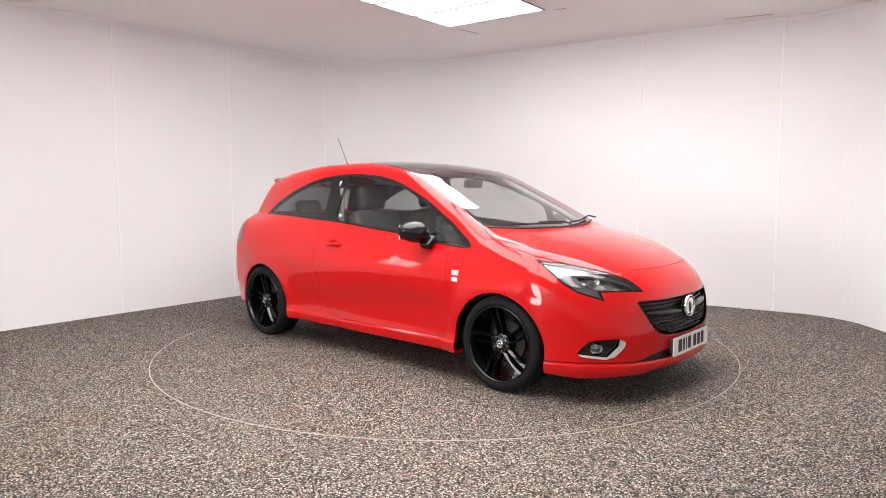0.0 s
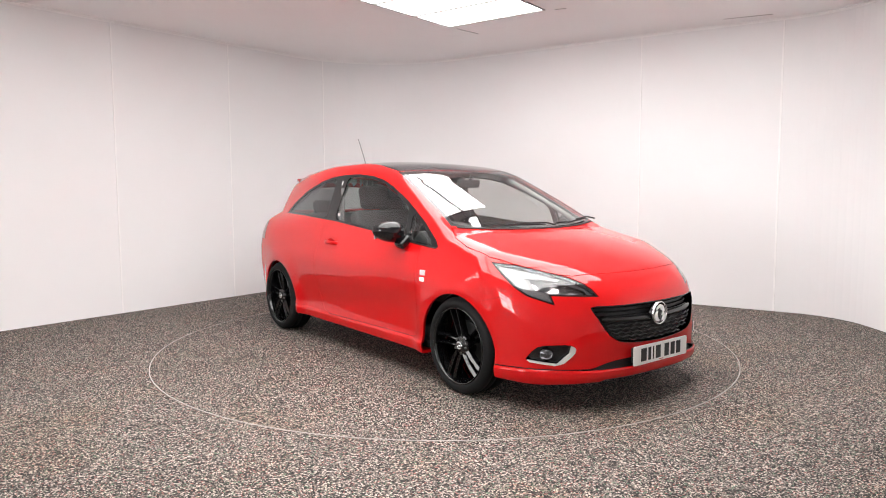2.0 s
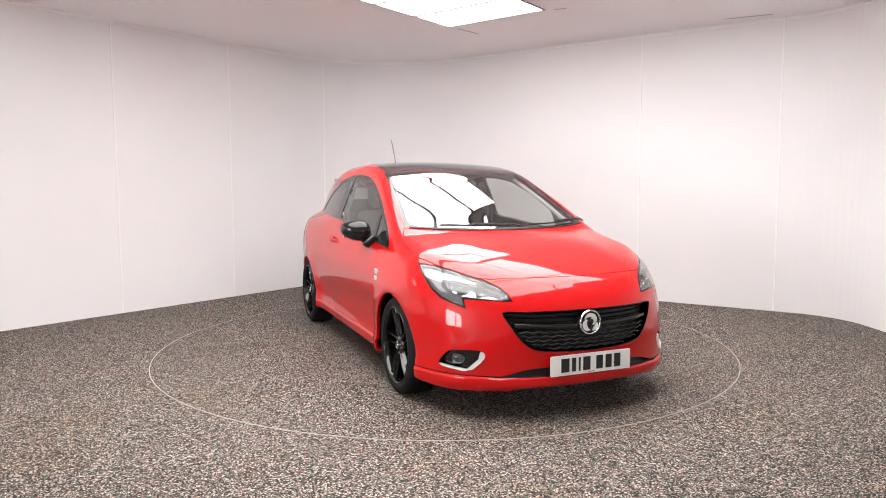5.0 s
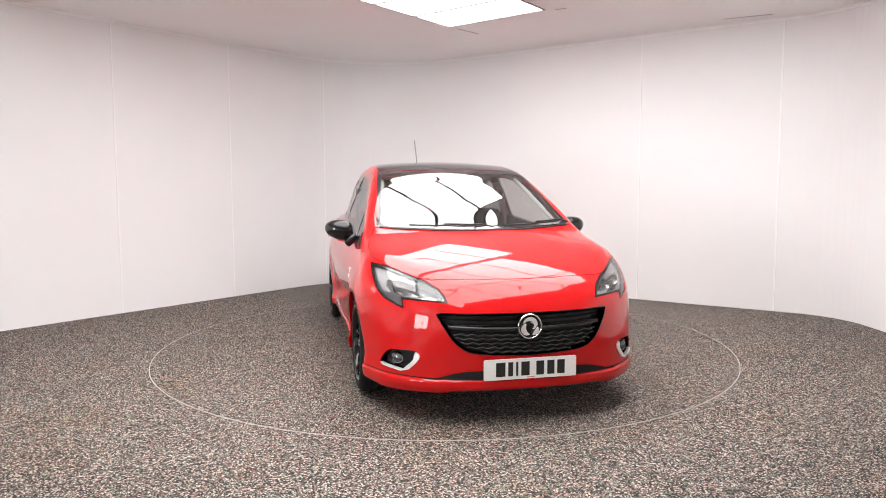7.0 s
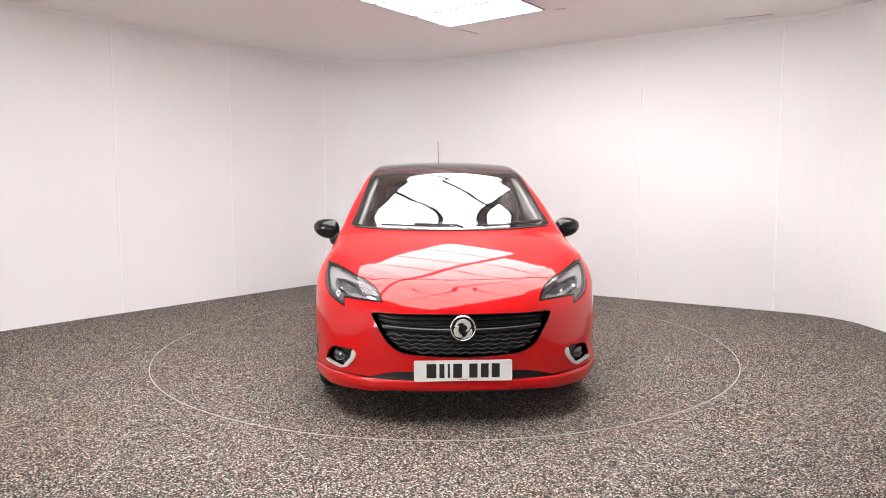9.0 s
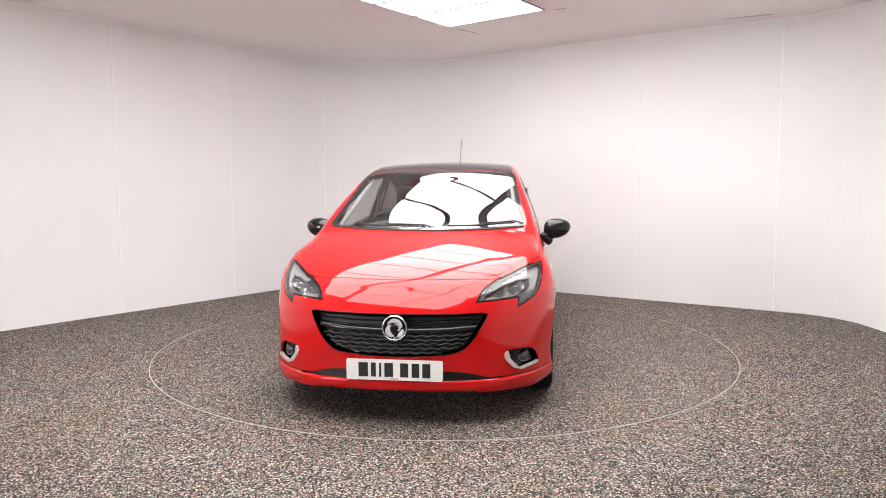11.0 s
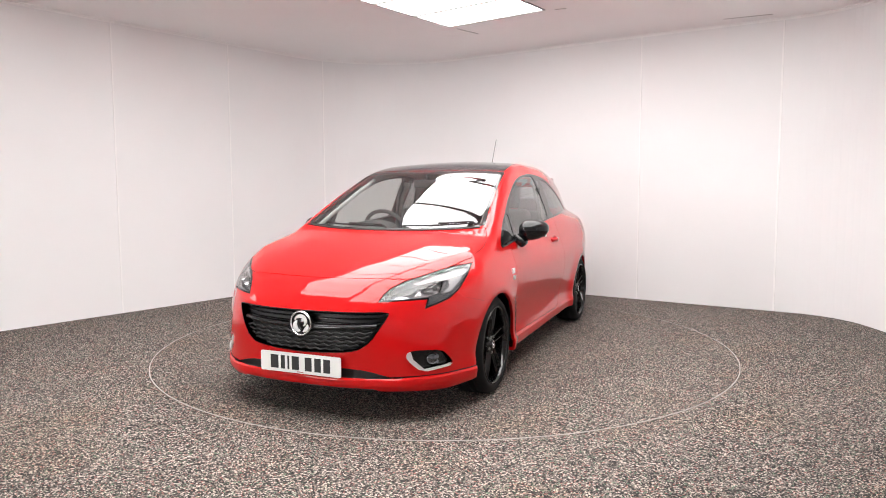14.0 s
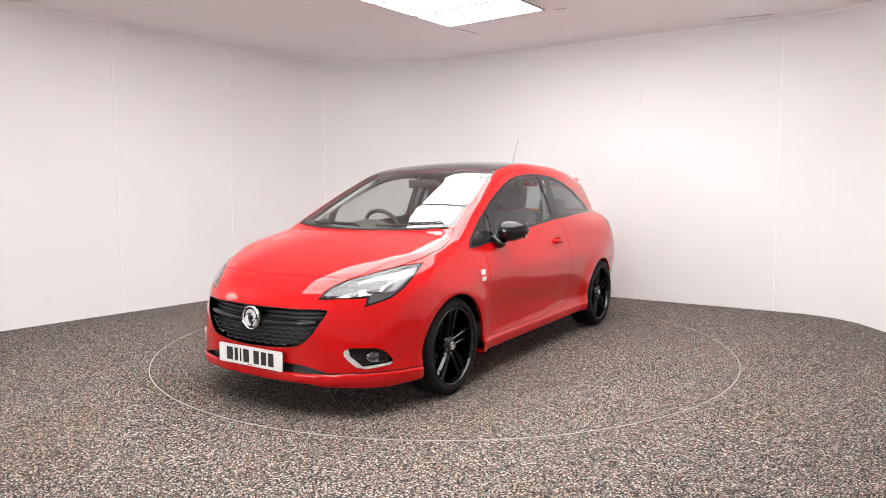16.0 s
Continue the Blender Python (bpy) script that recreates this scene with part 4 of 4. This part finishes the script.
def build_mirror(ob, s):
    """Door mirror: a rounded housing on a short arm."""
    bm = bmesh.new()
    rows = []
    for i in range(25):
        a = math.pi * i / 24
        row = []
        for j in range(32):
            b = 2 * math.pi * j / 32
            cx, cy, cz = math.sin(a) * math.cos(b), math.cos(a), math.sin(a) * math.sin(b)
            ex = abs(cx) ** 0.8 * (1 if cx > 0 else -1)
            x = 0.575 + (0.085 if cx > 0 else 0.045) * ex
            z = 0.978 + 0.072 * (abs(cz) ** 0.85) * (1 if cz > 0 else -1) * (1 - 0.22 * cy) + 0.010 * cy
            y = 0.895 + 0.098 * (abs(cy) ** 0.85) * (1 if cy > 0 else -1)
            row.append(bm.verts.new((x - 0.03 * cy, s * y, z)))
        rows.append(row)
    for a, b in zip(rows, rows[1:]):
        for j in range(32):
            bm.faces.new((a[j], a[(j + 1) % 32], b[(j + 1) % 32], b[j]))
    bmesh.ops.remove_doubles(bm, verts=bm.verts, dist=1e-5)
    bmesh.ops.recalc_face_normals(bm, faces=bm.faces)
    mirror = part("door_mirror", bm, M_BLACK, ob, "gloss black door mirror housing", True)
    bm = bmesh.new()
    slab(bm, (-0.045, -0.05, -0.028), (0.045, 0.05, 0.028), pose(0.645, s * 0.815, 0.908, s * -40, 0, 0), 0.016)
    part("mirror_arm", bm, M_BLACK, mirror, "", True)
    bm = slab(bmesh.new(), (0.518, -0.075, -0.05), (0.528, 0.075, 0.05), pose(0, s * 0.895, 0.975), 0.004)
    part("mirror_glass", bm, M_CHROME, mirror, "mirror glass")


def build_side_details(ob, doors):
    for s, door in ((1, doors[0]), (-1, doors[1])):
        build_mirror(ob, s)
        line = [at_skin((x, 0, 0.844 - 0.012 * (x + 0.26)), "y") for x in np.linspace(-0.46, -0.27, 9)]
        bm = bmesh.new()
        rows = []
        for k, q in enumerate(line):
            t = k / 8
            out = 0.034 * math.sin(math.pi * min(1, max(0, t * 1.02))) ** 0.5 + 0.002
            rows.append([bm.verts.new((q.x, s * (q.y + a), q.z + b)) for a, b in ((out - 0.016, -0.014), (out - 0.003, -0.015), (out, -0.006), (out, 0.007), (out - 0.004, 0.014), (out - 0.016, 0.013))])
        for a, b in zip(rows, rows[1:]):
            for i in range(6):
                bm.faces.new((a[i], a[(i + 1) % 6], b[(i + 1) % 6], b[i]))
        bm.faces.new(rows[0])
        bm.faces.new(rows[-1][::-1])
        bmesh.ops.recalc_face_normals(bm, faces=bm.faces)
        part("door_handle", bm, M_RED, door, "red pull handle", True)
        bm = bmesh.new()
        q = at_skin((-0.365, 0, 0.838), "y")
        cup = lathe(bm, [(0.0005, -0.006), (0.030, -0.004), (0.046, 0.0005), (0.048, 0.001)], 28, Matrix.Translation((q.x, s * (q.y + 0.001), q.z)) @ Matrix.Diagonal((1.35, s, 0.8, 1)))
        part("handle_cup", cup, M_RED, door, "red handle recess", True)
        for z, w, h, material in ((0.725, 0.055, 0.017, M_SATIN), (0.682, 0.048, 0.014, M_PLATE)):
            q = at_skin((0.915, 0, z), "y")
            bm = slab(bmesh.new(), (q.x - w / 2, s * (q.y - 0.004) - (0.003 if s > 0 else 0.0085), z - h), (q.x + w / 2, s * (q.y - 0.004) + (0.0085 if s > 0 else 0.003), z + h), bevel=0.003)
            part("wing_badge", bm, material, ob, "small bright badge on the wing")
        pts = [at_skin((x, 0, float(np.interp(x, [0.60, 0.70, 0.985], [0.917, 0.904, 0.883]))), "y") for x in np.linspace(0.64, 0.985, 12)]
        bar(ob, "window_strip", [(q.x, s * (q.y + 0.001), q.z + 0.004) for q in pts], 0.0045, M_BLACK, "gloss black strip under the small window", 6)
    q = at_skin((-0.375, 0, 1.062), "y")
    bm = slab(bmesh.new(), (q.x - 0.016, -q.y - 0.002, q.z - 0.010), (q.x + 0.016, -q.y + 0.001, q.z + 0.010))
    part("window_sticker", bm, M_PLATE, ob, "small pale sticker in the corner of the door window")
    bar(ob, "aerial_base", [(-1.10, 0, 1.462), (-1.125, 0, 1.478), (-1.148, 0, 1.494)], 0.014, M_TRIM, "black aerial foot", 12)
    bar(ob, "aerial", [(-1.142, 0, 1.49), (-1.18, 0, 1.565), (-1.225, 0, 1.65), (-1.277, 0, 1.742)], 0.0032, M_AERIAL, "thin dark grey roof aerial", 6)
    # roof spoiler over the tailgate
    bm = bmesh.new()
    rows = []
    for k in range(25):
        y = 0.60 * (k / 12 - 1)
        c = abs(y) / 0.60
        xf, xb = -1.34 + 0.05 * c, -1.69 + 0.10 * c * c
        zf = at_skin((xf, y, 0), "z").z
        zb = 1.378 - 0.03 * c * c
        rows.append([bm.verts.new(q) for q in ((xf, y, zf + 0.002), ((xf + xb) / 2, y * 0.9, (zf + zb) / 2 + 0.012), (xb + 0.02, y * 0.84, zb + 0.012), (xb, y * 0.83, zb - 0.002), (xb + 0.03, y * 0.83, zb - 0.045), (xf - 0.1, y * 0.9, zf - 0.06))])
    for a, b in zip(rows, rows[1:]):
        for i in range(6):
            bm.faces.new((a[i], a[(i + 1) % 6], b[(i + 1) % 6], b[i]))
    bm.faces.new(rows[0])
    bm.faces.new(rows[-1][::-1])
    bmesh.ops.recalc_face_normals(bm, faces=bm.faces)
    part("roof_spoiler", bm, M_RED, ob, "red roof spoiler", True)


def soft_block(name, size, m, material, parent, label="", r=0.045):
    bm = bmesh.new()
    bmesh.ops.create_cube(bm, size=1.0, matrix=Matrix.Diagonal((*size, 1)))
    bmesh.ops.bevel(bm, geom=bm.edges[:], offset=min(r, min(size) * 0.45), segments=4, affect="EDGES", profile=0.5)
    bmesh.ops.transform(bm, matrix=m, verts=bm.verts)
    return part(name, bm, material, parent, label, True)


def build_cabin(ob):
    for y in (0.36, -0.36):
        back = soft_block("seat", (0.50, 0.50, 0.16), pose(0.02, y, 0.50, 0, -8, 0), M_SEAT, ob, "charcoal fabric front seat")
        soft_block("backrest", (0.14, 0.48, 0.60), pose(-0.30, y, 0.80, 0, -20, 0), M_SEAT, back)
        soft_block("headrest", (0.10, 0.27, 0.20), pose(-0.435, y, 1.195, 0, -14, 0), M_SEAT, back, "", 0.05)
        for k in (-0.05, 0.05):
            bar(back, "headrest_post", [(-0.40, y + k, 1.05), (-0.43, y + k, 1.15)], 0.007, M_STEEL)
    bench = soft_block("rear_bench", (0.45, 1.15, 0.18), pose(-0.85, 0, 0.50, 0, -6, 0), M_SEAT, ob, "charcoal fabric rear bench")
    soft_block("backrest", (0.15, 1.18, 0.55), pose(-1.15, 0, 0.78, 0, -20, 0), M_SEAT, bench)
    for y in (0.36, -0.36):
        soft_block("headrest", (0.09, 0.26, 0.15), pose(-1.27, y, 1.09, 0, -14, 0), M_SEAT, bench)
    # dashboard
    bm = bmesh.new()
    prof = [(0.98, 0.90), (0.93, 0.965), (0.80, 0.985), (0.66, 0.975), (0.58, 0.94), (0.55, 0.86), (0.60, 0.72), (0.68, 0.50), (1.0, 0.50)]
    prism(bm, prof, 1.34, pose(0, -0.67, 0), 0.015)
    dash = part("dashboard", bm, M_LINER, ob, "charcoal dashboard with a hooded dial cluster", True)
    bm = bmesh.new()
    rows = []
    for i in range(9):
        t = i / 8
        x = 0.56 + 0.26 * t
        row = []
        for j in range(17):
            a = math.pi * j / 16
            row.append(bm.verts.new((x, -0.36 - 0.19 * math.cos(a), 0.945 + (0.085 - 0.05 * t * t) * math.sin(a) ** 0.7)))
        rows.append(row)
    for a, b in zip(rows, rows[1:]):
        for j in range(16):
            bm.faces.new((a[j], a[j + 1], b[j + 1], b[j]))
    part("dial_hood", bm, M_LINER, dash, "", True)
    # steering wheel
    m = pose(0.40, -0.36, 0.93, 0, -66, 0)
    bm = bmesh.new()
    rows = []
    for i in range(40):
        a = 2 * math.pi * i / 40
        rows.append([bm.verts.new(m @ Vector(((0.18 + 0.016 * math.cos(b)) * math.cos(a), (0.18 + 0.016 * math.cos(b)) * math.sin(a), 0.016 * math.sin(b)))) for b in [2 * math.pi * j / 10 for j in range(10)]])
    for i in range(40):
        a, b = rows[i], rows[(i + 1) % 40]
        for j in range(10):
            bm.faces.new((a[j], b[j], b[(j + 1) % 10], a[(j + 1) % 10]))
    wheel = part("steering_wheel", bm, M_TRIM, ob, "black steering wheel", True)
    bm = bmesh.new()
    slab(bm, (-0.06, -0.07, -0.02), (0.06, 0.07, 0.025), m, 0.02)
    slab(bm, (-0.02, -0.175, -0.008), (0.025, -0.06, 0.010), m, 0.006)
    slab(bm, (-0.02, 0.06, -0.008), (0.025, 0.175, 0.010), m, 0.006)
    slab(bm, (-0.175, -0.02, -0.008), (-0.05, 0.02, 0.010), m, 0.006)
    part("wheel_hub", bm, M_TRIM, wheel, "", True)
    bar(wheel, "steering_column", [m @ Vector((0, 0, 0)), (0.62, -0.36, 0.84)], 0.035, M_TRIM)
    mirror = soft_block("rear_view_mirror", (0.035, 0.24, 0.065), pose(0.37, 0, 1.305, 0, 8, 8), M_TRIM, ob, "black rear-view mirror", 0.015)
    bar(mirror, "mirror_stem", [(0.375, 0, 1.33), (0.405, 0, 1.365)], 0.010, M_TRIM)
    for s in (1, -1):
        bar(ob, "belt_pillar_trim", [(-0.46, s * 0.690, 1.02), (-0.475, s * 0.655, 1.15), (-0.49, s * 0.60, 1.32)], 0.028, M_HEAD, "pale grey pillar trim", 10)
        bar(ob, "screen_pillar_trim", [(0.95, s * 0.63, 1.0), (0.70, s * 0.595, 1.13), (0.45, s * 0.565, 1.25), (0.26, s * 0.535, 1.335)], 0.016, M_HEAD, "pale grey windscreen pillar trim", 10)
        bar(ob, "seat_belt", [(-0.44, s * 0.655, 1.27), (-0.42, s * 0.67, 1.05), (-0.40, s * 0.68, 0.7)], 0.014, M_BELT, "grey seat belt", 6)


car = build_car()


# ---- movement ----
TURN0, RATE = -41.96, -5.0556   # degrees at the start, degrees a second


def motions():
    rows, deck = [], []
    for k in range(17):
        a = TURN0 + RATE * k
        m = pose(0, 0, 0, 0, 0, a)
        deck.append((float(k), m))
        rows.append((float(k), m @ pose(-0.0614, 0.0034, 0)))
    walk(car, rows)
    walk(turntable, deck)


motions()
